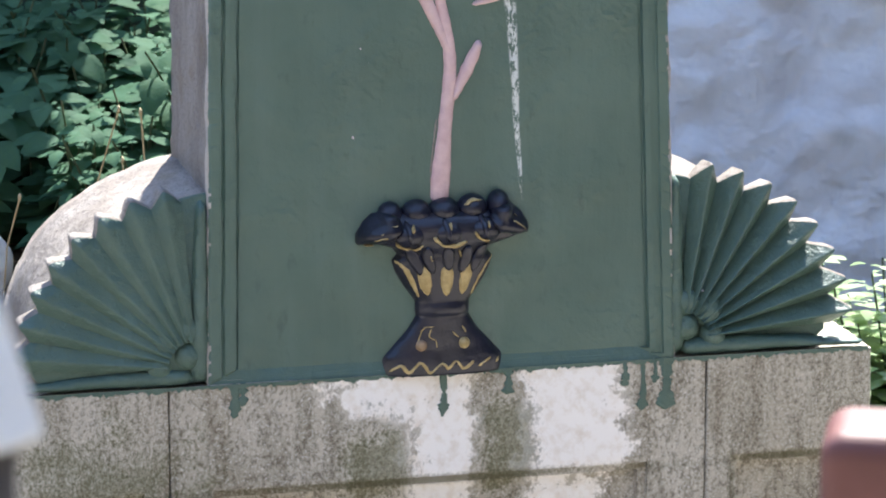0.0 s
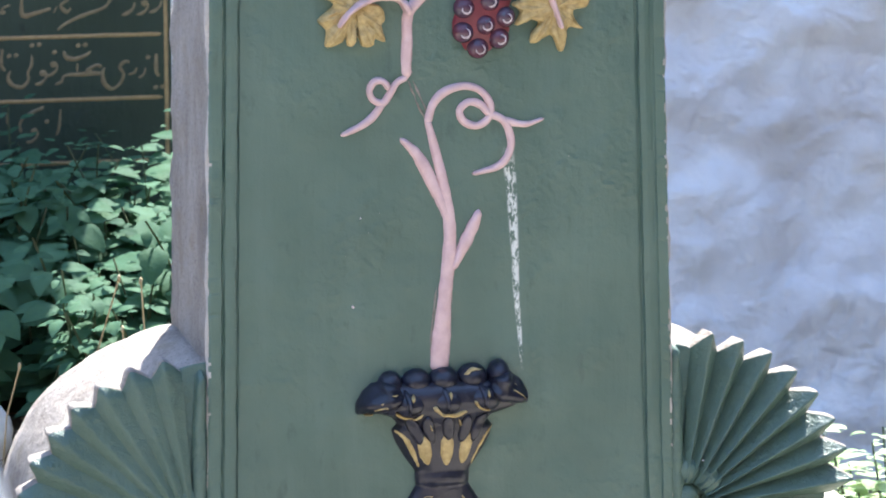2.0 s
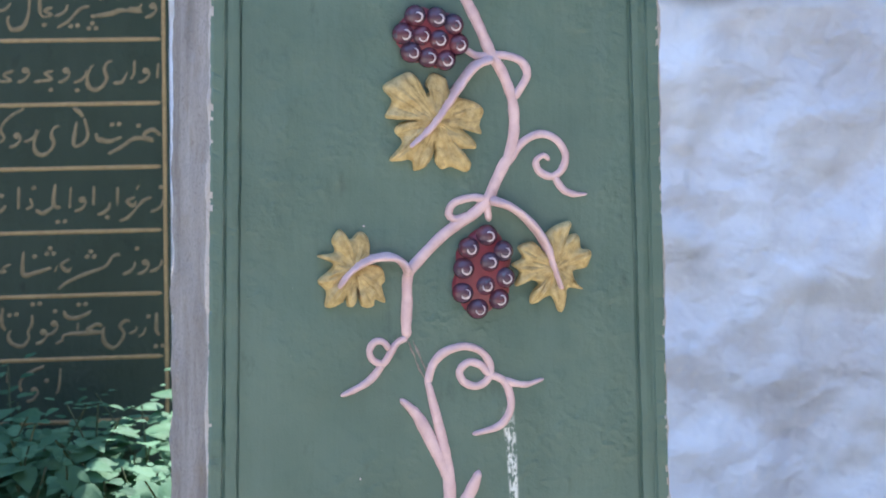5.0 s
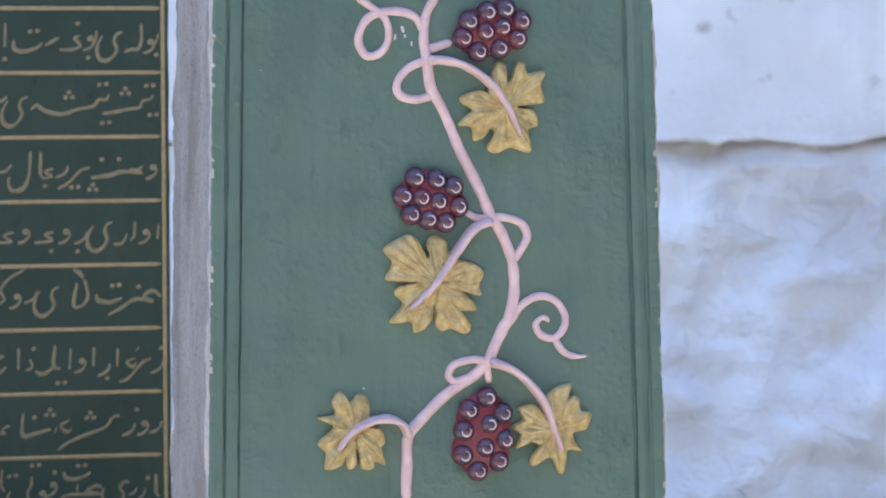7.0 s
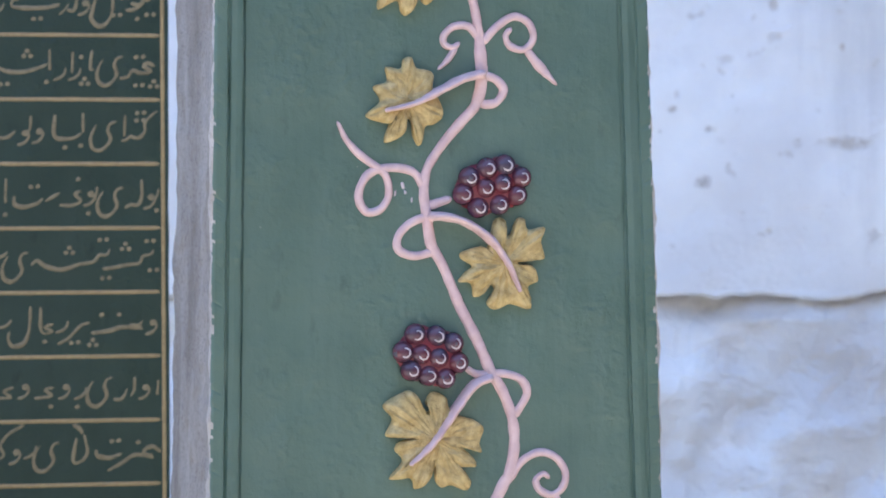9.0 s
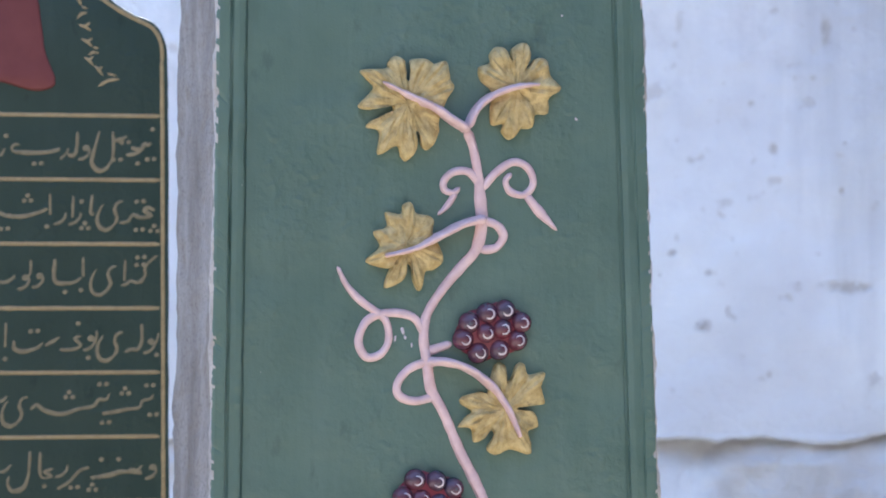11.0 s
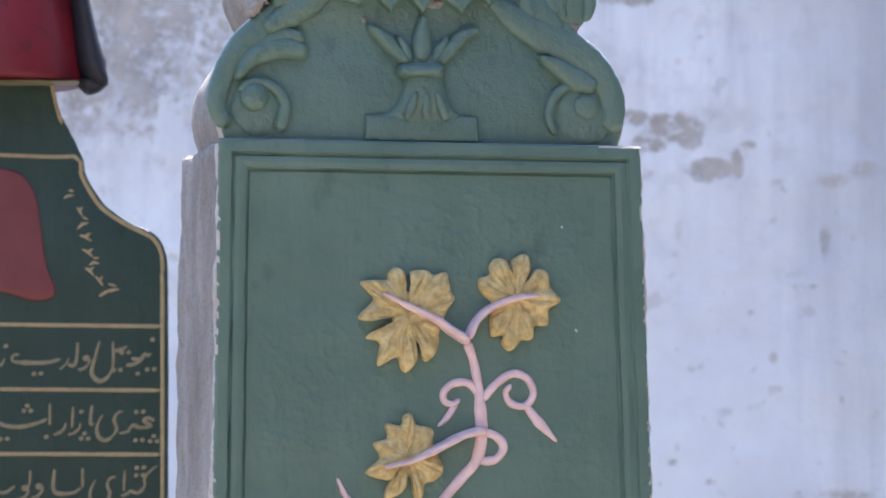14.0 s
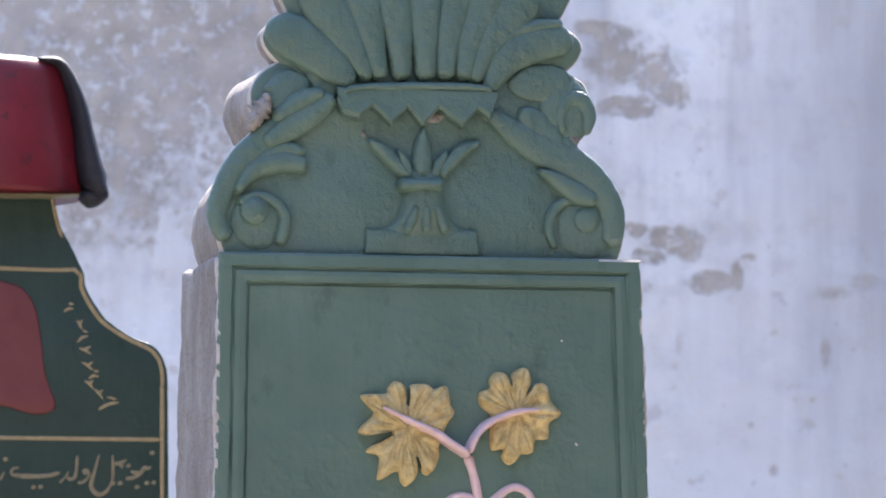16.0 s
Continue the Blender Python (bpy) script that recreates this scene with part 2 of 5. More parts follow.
LETTER = plain_paint("worn_gilt_letter", (0.155, 0.128, 0.075), (0.225, 0.185, 0.11), 90, 0.5, (0.07, 0.08, 0.06), 0.2, 0.4, 0.62)
GILT = plain_paint("dull_gilt_line", (0.24, 0.175, 0.085), (0.32, 0.24, 0.12), 120, 0.45, (0.12, 0.12, 0.08), 0.2, 0.5, 0.70)
BLACK = plain_paint("blue_black_paint", (0.011, 0.012, 0.021), (0.020, 0.020, 0.034), 60, 0.28, (0.055, 0.05, 0.055), 0.5, 0.5, 0.76)
PURPLE = plain_paint("grape_purple", (0.125, 0.024, 0.036), (0.050, 0.034, 0.060), 34, 0.27, (0.075, 0.07, 0.095), 0.15, 0.6, 0.62)
WINE = plain_paint("wine_red_paint", (0.13, 0.016, 0.028), (0.20, 0.026, 0.040), 50, 0.35, None, 0.3, 0.5)
WHITE = plain_paint("white_touch", (0.50, 0.43, 0.47), (0.62, 0.55, 0.58), 60, 0.4)
FEZ = plain_paint("fez_red", (0.125, 0.009, 0.015), (0.18, 0.014, 0.021), 14, 0.42, (0.10, 0.012, 0.016), 0.25, 0.35, 0.60)
TASSEL = plain_paint("black_tassel", (0.016, 0.016, 0.022), (0.026, 0.025, 0.032), 90, 0.6, None, 0.3, 0.3)
MAROON = plain_paint("dull_maroon", (0.135, 0.036, 0.036), (0.165, 0.046, 0.044), 20, 0.6, None, 0.2, 0.3)
LIME = limewash()
EDGE_SHADE = bare_stone("edge_shade", (0.24, 0.22, 0.21), (0.15, 0.14, 0.13), (0.24, 0.21, 0.19), 0.4)
LEAF = leaf_green("nettle_leaf", (0.044, 0.112, 0.064), (0.092, 0.196, 0.116), (0.08, 0.168, 0.072))
# lit version of the leaf green: strong sun is mixed into the colour
SUNLIT_LEAF = leaf_green("sunlit_leaf", (0.30, 0.42, 0.22), (0.50, 0.58, 0.40), (0.34, 0.46, 0.16))
STALK = plain_paint("dry_stalk", (0.45, 0.36, 0.20), (0.55, 0.45, 0.27), 60, 0.7)
STEM = plain_paint("plant_stem", (0.035, 0.075, 0.03), (0.07, 0.08, 0.04), 60, 0.7)
SOIL = soil("soil", (0.10, 0.075, 0.05), (0.20, 0.16, 0.11), (0.06, 0.08, 0.035))
GRIT = soil("pale_grit", (0.325, 0.295, 0.245), (0.425, 0.385, 0.325), (0.21, 0.20, 0.15))
MARBLE = bare_stone("white_marble", (0.84, 0.87, 0.88), (0.76, 0.80, 0.82), (0.45, 0.48, 0.46), 0.1)
# near-black tone: shade put into the obelisk shaft, low bounce on the added walls
SHADED = bare_stone("shade_dark_stone", (0.13, 0.125, 0.125), (0.07, 0.066, 0.07), (0.05, 0.045, 0.04), 0.4)
RUST = plain_paint("red_brown_paint", (0.12, 0.046, 0.038), (0.165, 0.066, 0.055), 18, 0.55, (0.40, 0.26, 0.22), 0.4, 0.4, 0.72)
TWIG = plain_paint("dead_leaf", (0.28, 0.18, 0.10), (0.36, 0.25, 0.15), 60, 0.8)
MM = 0.001


# ---------------------------------------------------------------- mesh tools
def part(name, bm, material, parent=None, label="", smooth=True):
    me = bpy.data.meshes.new(name)
    bmesh.ops.recalc_face_normals(bm, faces=bm.faces)
    for f in bm.faces:
        f.smooth = smooth
    bm.to_mesh(me)
    bm.free()
    for m in material if isinstance(material, (list, tuple)) else (material,):
        me.materials.append(m)
    ob = new(name, me)
    ob.parent = parent
    if label:
        tagged(ob, label)
    return ob


def thing(name, m, label, category, group="", kind=""):
    ob = new(name)
    ob.empty_display_size = 0.05
    ob.matrix_basis = m
    return tagged(ob, label, category, group, kind)


def curve_through(pts, step=4.0):
    """A smooth line through control points (Catmull-Rom), sampled about every step."""
    p = [Vector(q) for q in pts]
    if len(p) == 2:
        k = max(2, int((p[1] - p[0]).length / step))
        return [p[0].lerp(p[1], i / k) for i in range(k + 1)]
    p = [p[0] * 2 - p[1]] + p + [p[-1] * 2 - p[-2]]
    out = []
    for a, b, c, d in zip(p, p[1:], p[2:], p[3:]):
        k = max(1, int((c - b).length / step))
        for i in range(k):
            t = i / k
            out.append(0.5 * (2 * b + (c - a) * t + (2 * a - 5 * b + 4 * c - d) * t * t + (3 * b - a - 3 * c + d) * t ** 3))
    return out + [p[-2]]


def between(values, t):
    """Read evenly spaced values at t in 0..1."""
    if isinstance(values, (int, float)):
        return values
    k = t * (len(values) - 1)
    i = min(int(k), len(values) - 2)
    return values[i] + (values[i + 1] - values[i]) * (k - i)


def ridge(bm, pts, width, height, base=0.0, n=8, step=4.0, blunt=0.5, keel=0.0, wobble=0.25, crown=0.8):
    """A half-round strip laid on the face along a line of (x, z) mm. base: depth of the ground, a number or f(x, z)."""
    line = curve_through(pts, step)
    rings = []
    for i, q in enumerate(line):
        t = i / (len(line) - 1)
        a, b = line[max(i - 1, 0)], line[min(i + 1, len(line) - 1)]
        d = (b - a).normalized() if (b - a).length > 1e-6 else Vector((1, 0))
        side = Vector((-d.y, d.x))
        w, h = between(width, t), between(height, t)
        w *= 1 + wobble * 0.5 * noise.noise((q.x * 0.08, q.y * 0.08, w))
        ends = min(i, len(line) - 1 - i) * step
        round_off = min(1.0, (0.12 + ends / max(w * blunt, 0.1)) ** 0.5)
        w, h = w * round_off, h * round_off
        ring = []
        for j in range(n + 1):
            u = math.pi * j / n
            s = math.cos(u) * w / 2
            x, z = q.x + side.x * s, q.y + side.y * s
            x += 0.35 * wobble * noise.noise((x * 0.3, 1.7, z * 0.3)) * 2
            z += 0.35 * wobble * noise.noise((x * 0.3, 5.3, z * 0.3)) * 2
            y0 = base(x, z) if callable(base) else base
            up = h * (max(0.0, math.sin(u)) ** crown) * (1 + min(0.16, 0.64 * wobble) * noise.noise((x * 0.11, 9.1, z * 0.11))) - keel * h * max(0, 1 - abs(math.cos(u)) * 3)
            ring.append(bm.verts.new((x * MM, (y0 - up) * MM, z * MM)))
        rings.append(ring)
    for r, s in zip(rings, rings[1:]):
        for j in range(n):
            bm.faces.new((r[j], r[j + 1], s[j + 1], s[j]))
    for r in (rings[0], rings[-1]):
        bm.faces.new(r)
    return bm


def lump(bm, x, z, y, rx, rz, ry, turn=0.0, nu=14, nv=7):
    """Half an ellipsoid standing out of the face at depth y (mm)."""
    c, s = math.cos(radians(turn)), math.sin(radians(turn))
    rings = []
    for i in range(nv):
        a = math.pi / 2 * i / nv
        ring = []
        for j in range(nu):
            b = 2 * math.pi * j / nu
            u, v = rx * math.cos(a) * math.cos(b), rz * math.cos(a) * math.sin(b)
            ring.append(bm.verts.new(((x + u * c - v * s) * MM, (y - ry * math.sin(a)) * MM, (z + u * s + v * c) * MM)))
        rings.append(ring)
    top = bm.verts.new((x * MM, (y - ry) * MM, z * MM))
    for r, t in zip(rings, rings[1:]):
        for j in range(nu):
            bm.faces.new((r[j], r[(j + 1) % nu], t[(j + 1) % nu], t[j]))
    for j in range(nu):
        bm.faces.new((rings[-1][j], rings[-1][(j + 1) % nu], top))
    return bm


def slab_of(bm, outline, y0, y1, round_edge=3.0, rough=0.0, slot_side=0, slot_front=0, layers=6, face=True, slot_edge=None):
    """A flat outline (x, z) mm pushed from depth y0 to y1, with a softened front edge."""
    n = len(outline)
    normals = []
    for i in range(n):
        a, b = Vector(outline[i - 1]), Vector(outline[(i + 1) % n])
        d = (b - a).normalized()
        normals.append(Vector((d.y, -d.x)))
    area = sum(outline[i - 1][0] * outline[i][1] - outline[i][0] * outline[i - 1][1] for i in range(n))
    if area < 0:
        normals = [-v for v in normals]
    depths = [(y0, round_edge), (y0 + round_edge * 0.3, round_edge * 0.3), (y0 + round_edge, 0.0)]
    if not face:
        depths.append((y0 + round_edge * 1.6, 0.0))
    depths += [(y0 + round_edge * (1 if face else 1.6) + (y1 - y0 - round_edge * (1 if face else 1.6)) * k / layers, 0.0) for k in range(1, layers + 1)]
    rings = []
    for y, inset in depths:
        ring = []
        for p, v in zip(outline, normals):
            e = inset
            if rough:
                e += rough * (noise.noise((p[0] * 0.025, y * 0.025, p[1] * 0.025)) + 0.6 * noise.noise((p[0] * 0.11, y * 0.11, p[1] * 0.11)))
            ring.append(bm.verts.new(((p[0] - v.x * e) * MM, y * MM, (p[1] - v.y * e) * MM)))
        rings.append(ring)
    for k, (r, s) in enumerate(zip(rings, rings[1:])):
        for i in range(n):
            f = bm.faces.new((r[i], r[(i + 1) % n], s[(i + 1) % n], s[i]))
            f.material_index = slot_front if k < (1 if face else 3) else slot_side
            if k in (1, 2) and slot_edge is not None:
                f.material_index = slot_edge
    if face:
        f = bm.faces.new(rings[0])
        f.material_index = slot_front
    bm.faces.new(rings[-1][::-1]).material_index = slot_side
    return bm


def along(a, b, step):
    a, b = Vector(a), Vector(b)
    k = max(1, int((b - a).length / step))
    return [tuple(a.lerp(b, i / k)) for i in range(k)]


# ---------------------------------------------------------------- ground and wall
def ground():
    bm = bmesh.new()
    xs = [-400, -60, -20, -8] + [-4 + 0.2 * i for i in range(41)] + [8, 20, 60, 400]
    ys = [-400, -60, -20, -8] + [-5 + 0.2 * i for i in range(41)] + [8, 20, 60, 400]
    g = [[bm.verts.new((x, y, 0.03 * noise.noise((x * 1.3, y * 1.3, 0)) - 0.01)) for y in ys] for x in xs]
    for a, b in zip(g, g[1:]):
        for j in range(len(ys) - 1):
            bm.faces.new((a[j], b[j], b[j + 1], a[j + 1]))
    ob = part("ground", bm, GRIT)
    tagged(ob, "pale dusty gravel ground of the graveyard", "ground", kind="structure")


WALL_Y = 2.5


def rubble(x, z):
    """Depth of the uneven whitewashed face, metres towards the viewer."""
    p = Vector((x, 0.3, z))
    big = noise.noise(p * 3.2) * 0.024 + noise.noise(p * 8.0) * 0.030 + 0.026
    big -= 0.012 * math.exp(-((z - 1.250) / 0.010) ** 2)
    face = big + noise.noise(p * 19) * 0.013 + noise.ridged_multi_fractal(p * 5.0, 1.0, 2.0, 3, 1.0, 2.0) * 0.010
    # hidden under the coat above
    return face if z < 1.262 else min(face, 0.0)


def garden_wall():
    wall = thing("wall_north", pose(0, 0, 0), "whitewashed rubble boundary wall, flaking and stained", "wall", kind="structure")
    bm = bmesh.new()
    xs = [-6 + 0.25 * i for i in range(20)] + [-1.0 + 0.0125 * i for i in range(161)] + [1.25 + 0.25 * i for i in range(20)]
    zs = [0.0] + [0.02 + 0.0125 * i for i in range(212)]
    g = [[bm.verts.new((x, WALL_Y - rubble(x, z), z)) for z in zs] for x in xs]
    back = [[bm.verts.new((x, WALL_Y + 0.45, z)) for z in (zs[0], zs[-1])] for x in xs]
    for a, b, c, d in zip(g, g[1:], back, back[1:]):
        for j in range(len(zs) - 1):
            bm.faces.new((a[j], b[j], b[j + 1], a[j + 1]))
        bm.faces.new((a[-1], b[-1], d[1], c[1]))
        bm.faces.new((c[0], c[1], d[1], d[0]))
    part("rubble_face", bm, LIME, wall)
    bm = bmesh.new()
    xs = [-6 + 0.25 * i for i in range(20)] + [-1.0 + 0.0125 * i for i in range(161)] + [1.25 + 0.25 * i for i in range(20)]
    rows = 96
    grid = []
    for x in xs:
        foot = 1.258 + 0.012 * noise.noise((x * 9, 3, 0)) + 0.005 * noise.noise((x * 40, 5, 0)) + 0.35 * max(0.0, x - 0.66) ** 1.2
        col = [bm.verts.new((x, WALL_Y + 0.03, foot + 0.008)), bm.verts.new((x, WALL_Y - 0.020, foot + 0.006))]
        for j in range(rows + 1):
            z = foot + 0.002 * (j > 0) + (2.66 - foot) * (j / rows) ** 1.2
            p = Vector((x, 7.7, z))
            col.append(bm.verts.new((x, WALL_Y - 0.050 - 0.010 * noise.noise(p * 2.5) - 0.005 * noise.noise(p * 8) - 0.002 * noise.noise(p * 24), z)))
        col.append(bm.verts.new((x, WALL_Y + 0.2, col[-1].co.z)))
        grid.append(col)
    for a, b in zip(grid, grid[1:]):
        for j in range(len(a) - 1):
            bm.faces.new((a[j], b[j], b[j + 1], a[j + 1]))
    # thin dark strip that draws the shadow line below the coat
    be = bmesh.new()
    strip = []
    for col in grid:
        x, _, z = col[1].co
        d = 0.0035 + 0.003 * noise.noise((x * 30, 1, 4)) + 0.003 * noise.noise((x * 90, 1, 4))
        strip.append([be.verts.new((x, WALL_Y - 0.046, z + 0.004)), be.verts.new((x, WALL_Y - 0.044, z - max(0.002, d))), be.verts.new((x, WALL_Y + 0.03, z - max(0.002, d) - 0.002))])
    for a, b in zip(strip, strip[1:]):
        for j in range(2):
            be.faces.new((a[j], b[j], b[j + 1], a[j + 1]))
    part("edge_shadow_strip", be, EDGE_SHADE, wall, "dark strip standing for the shadow line under the broken plaster edge")
    part("plaster_coat", bm, LIME, wall, "white plaster coat with a broken lower edge")


ground()
garden_wall()


def sky_block(name, x0, x1, y0, y1, h):
    bm = bmesh.new()
    bmesh.ops.create_cube(bm, size=1, matrix=Matrix.LocRotScale(((x0 + x1) / 2, (y0 + y1) / 2, h / 2 - 0.05), None, (x1 - x0, y1 - y0, h)))
    bmesh.ops.bevel(bm, geom=bm.edges[:], offset=0.03, segments=2, affect='EDGES', profile=0.5)
    tagged(part(name, bm, SHADED), "unseen dark wall added to block low sky light", "wall", kind="structure")


# added out of view, dark and tall, so skylight falls from above and the left
sky_block("sky_block_south", -9, 5, -8.4, -8.0, 6.0)
sky_block("sky_block_west", -9.4, -9.0, -8.0, 2.9, 5.0)
sky_block("sky_block_east", 4.6, 5.0, -8.0, 2.9, 6.5)

# ---------------------------------------------------------------- the tomb chest
FACE = pose(0, 0, 0.55, 0, 0, 13.7)


def block(bm, x0, x1, z0, z1, y0, y1, panel=None, rough=0.8):
    """A dressed slab with worn edges; panel: a sunk field (x0, x1, z0, z1)."""
    out = along((x0, z0), (x1, z0), 14) + along((x1, z0), (x1, z1), 14) + along((x1, z1), (x0, z1), 14) + along((x0, z1), (x0, z0), 14)
    if not panel:
        return slab_of(bm, out, y0, y1, 2.5, rough)
    slab_of(bm, out, y0, y1, 2.5, rough)
    bm.faces.ensure_lookup_table()
    front = max(bm.faces, key=lambda f: len(f.verts) * 10 - f.calc_center_median().y)
    prev = [v for v in front.verts]
    bm.faces.remove(front)
    px0, px1, pz0, pz1 = panel
    n = len(out)
    # a stepped sinking, each step with as many points to a side as the slab's edge
    for inset, y in ((-6, y0 + 0.2), (0, y0 + 0.8), (1.0, y0 + 7), (9, y0 + 8), (10, y0 + 17), (15, y0 + 18)):
        a, b, c, d = (px0 + inset, pz0 + inset), (px1 - inset, pz0 + inset), (px1 - inset, pz1 - inset), (px0 + inset, pz1 - inset)
        pts = []
        for (p, q), (e, f) in zip(((a, b), (b, c), (c, d), (d, a)), (((x0, z0), (x1, z0)), ((x1, z0), (x1, z1)), ((x1, z1), (x0, z1)), ((x0, z1), (x0, z0)))):
            k = len(along(e, f, 14))
            pts += [Vector(p).lerp(Vector(q), i / k) for i in range(k)]
        ring = [bm.verts.new((p.x * MM, y * MM, p.y * MM)) for p in pts]
        for i in range(n):
            bm.faces.new((prev[i], prev[(i + 1) % n], ring[(i + 1) % n], ring[i]))
        prev = ring
    bm.faces.new(prev)
    return bm


def tomb_chest():
    tomb = thing("tomb_chest", FACE, "weathered pale marble tomb chest, lichen-stained, with sunk panels", "tomb")
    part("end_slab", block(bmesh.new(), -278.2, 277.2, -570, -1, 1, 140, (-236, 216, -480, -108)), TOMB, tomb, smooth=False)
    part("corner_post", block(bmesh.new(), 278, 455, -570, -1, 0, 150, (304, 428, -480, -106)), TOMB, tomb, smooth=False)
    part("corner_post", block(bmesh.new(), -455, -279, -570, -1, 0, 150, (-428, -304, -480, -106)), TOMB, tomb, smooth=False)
    # the ragged foot of the green coat, and where it ran
    bm = bmesh.new()
    xs = list(range(-452, 453, 3))
    top = [bm.verts.new((x * MM, -0.0012, 0.0015)) for x in xs]
    low = []
    for x in xs:
        r = 2.5 + 4 * noise.noise((x * 0.06, 0, 3)) + 5 * noise.noise((x * 0.31, 2, 3))
        low.append(bm.verts.new((x * MM, -0.0006, -max(0.8, r) * MM)))
    for i in range(len(xs) - 1):
        bm.faces.new((top[i], top[i + 1], low[i + 1], low[i]))
    part("paint_edge", bm, GREEN_CARVED, tomb)
    for x, length, wide in ((0, 46, 8), (67, 27, 10), (209, 52, 7), (234, 53, 13), (190, 26, 8), (-213, 34, 10), (-205, 22, 8), (222, 24, 6)):
        b2 = bmesh.new()
        line = [(x, 2), (x + 1.2, -length * 0.5), (x - 0.5, -length)]
        rng = random.Random(length)
        ridge(b2, line, [wide * q * rng.uniform(0.55, 1.35) for q in (1.1, 0.9, 0.8, 0.7, 0.7, 0.8, 0.9, 1.2, 1.3, 0.7)], 0.9, 0.4, 6, 1.5, 0.3, 0, 1.4)
        part("paint_run", b2, GREEN_CARVED, tomb)


tomb_chest()

# ---------------------------------------------------------------- the gravestone
stone = thing("gravestone", FACE, "green-painted carved gravestone with a grapevine growing from a black vase", "gravestone")
FOOT_L, FOOT_R, TOP_L, TOP_R, TOP = -240, 245, -223, 203, 1321


def edge_at(z):
    t = z / TOP
    return FOOT_L + (TOP_L - FOOT_L) * t, FOOT_R + (TOP_R - FOOT_R) * t


def shaft():
    bm = bmesh.new()
    l0, r0 = edge_at(0)
    cap = TOP - 3.5
    out = along((l0, 0), (r0, 0), 15) + along((r0, 0), (TOP_R, TOP - 8), 9) + along((TOP_R, TOP - 8), (TOP_R - 8, cap), 4)
    out += along((TOP_R - 8, cap), (TOP_L + 8, cap), 15) + along((TOP_L + 8, cap), (TOP_L, TOP - 8), 4) + along((TOP_L, TOP - 8), (l0, 0), 9)
    # pale front arris paints in the bright rim along the slab
    slab_of(bm, out, 2.0, 206, 4.5, 3.0, 0, 1, 16, face=False)
    part("slab", bm, (SIDE, RIM_LIT_CHIP), stone, "bare grey stone sides of the slab")
    # painted front: rings from the outer arris inward to the sunk field
    profile = [(3.0, 7.0), (1.0, 4.0), (1.4, 1.6), (3.6, 0.0), (13.6, -0.3), (14.8, 5.2), (16.4, 5.6), (18.2, 1.8), (23, 0.8), (28.6, 1.4), (29.4, 7.8), (31.2, 7.8), (32.4, 5.4), (34.5, 5.4)]
    bm = bmesh.new()
    rings = []
    for d, y in profile:
        pts = []
        c = [(FOOT_L + d, d * 0.45), (FOOT_R - d, d * 0.45), (TOP_R - d, TOP - d), (TOP_L + d, TOP - d)]
        for i in range(4):
            a, b = Vector(c[i]), Vector(c[(i + 1) % 4])
            k = (40, 420, 40, 420)[i]
            for j in range(k):
                p = a.lerp(b, j / k)
                e = 0.0
                if d < 4 and i in (1, 3):
                    e = 1.6 * max(0, noise.noise((p.x * 0.05, 2, p.y * 0.03))) + 3.2 * max(0, noise.noise((p.x * 0.15, 4, p.y * 0.13)) - 0.15)
                wob = 0.35 * noise.noise((p.x * 0.03, d, p.y * 0.03))
                v = Vector((1, 0)) if i == 3 else Vector((-1, 0)) if i == 1 else Vector((0, 0))
                if i == 1 and d < 4:
                    p = p - Vector((1.0, 0))
                p = p + v * (e * 0.6 + 0.5 * noise.noise((d, p.y * 0.02, i)) + (0.5 * noise.noise((d, p.y * 0.09, i)) if d > 10 else 0.0))
                yy = 5.4 * min(1.0, d / 31) if i == 0 else y
                if i and d > 12 and y > 3 and y != 5.4:
                    # the grooves are clogged with paint, most of all along one side
                    ground = 0.8 if d < 20 else 5.4
                    open_part = (0.30 if i == 1 else 0.62) * (1 + 0.7 * noise.noise((p.x * 0.02, d, p.y * 0.025)))
                    yy = ground + (y - ground) * open_part
                pts.append(bm.verts.new((p.x * MM, (yy + e * 0.8 + wob) * MM, p.y * MM)))
        rings.append(pts)
    n = len(rings[0])
    for r, s in zip(rings, rings[1:]):
        for i in range(n):
            f = bm.faces.new((r[i], r[(i + 1) % n], s[(i + 1) % n], s[i]))
            # paint knocked off along the arris, toned pale to carry the rim light too
            q = r[i].co
            bare = noise.noise((q.z * 160, q.x * 9, 1.5)) + 0.7 * noise.noise((q.z * 22, q.x * 3, 6.0))
            if r is rings[0] and bare > -0.35 or r is rings[1] and bare > 0.02 or r is rings[2] and bare > 0.42:
                f.material_index = 1
    bm.faces.new(rings[-1])
    part("painted_front", bm, (GREEN, RIM_LIT_CHIP), stone, "green-painted front with a moulded border", smooth=False)


shaft()
FIELD = 5.4

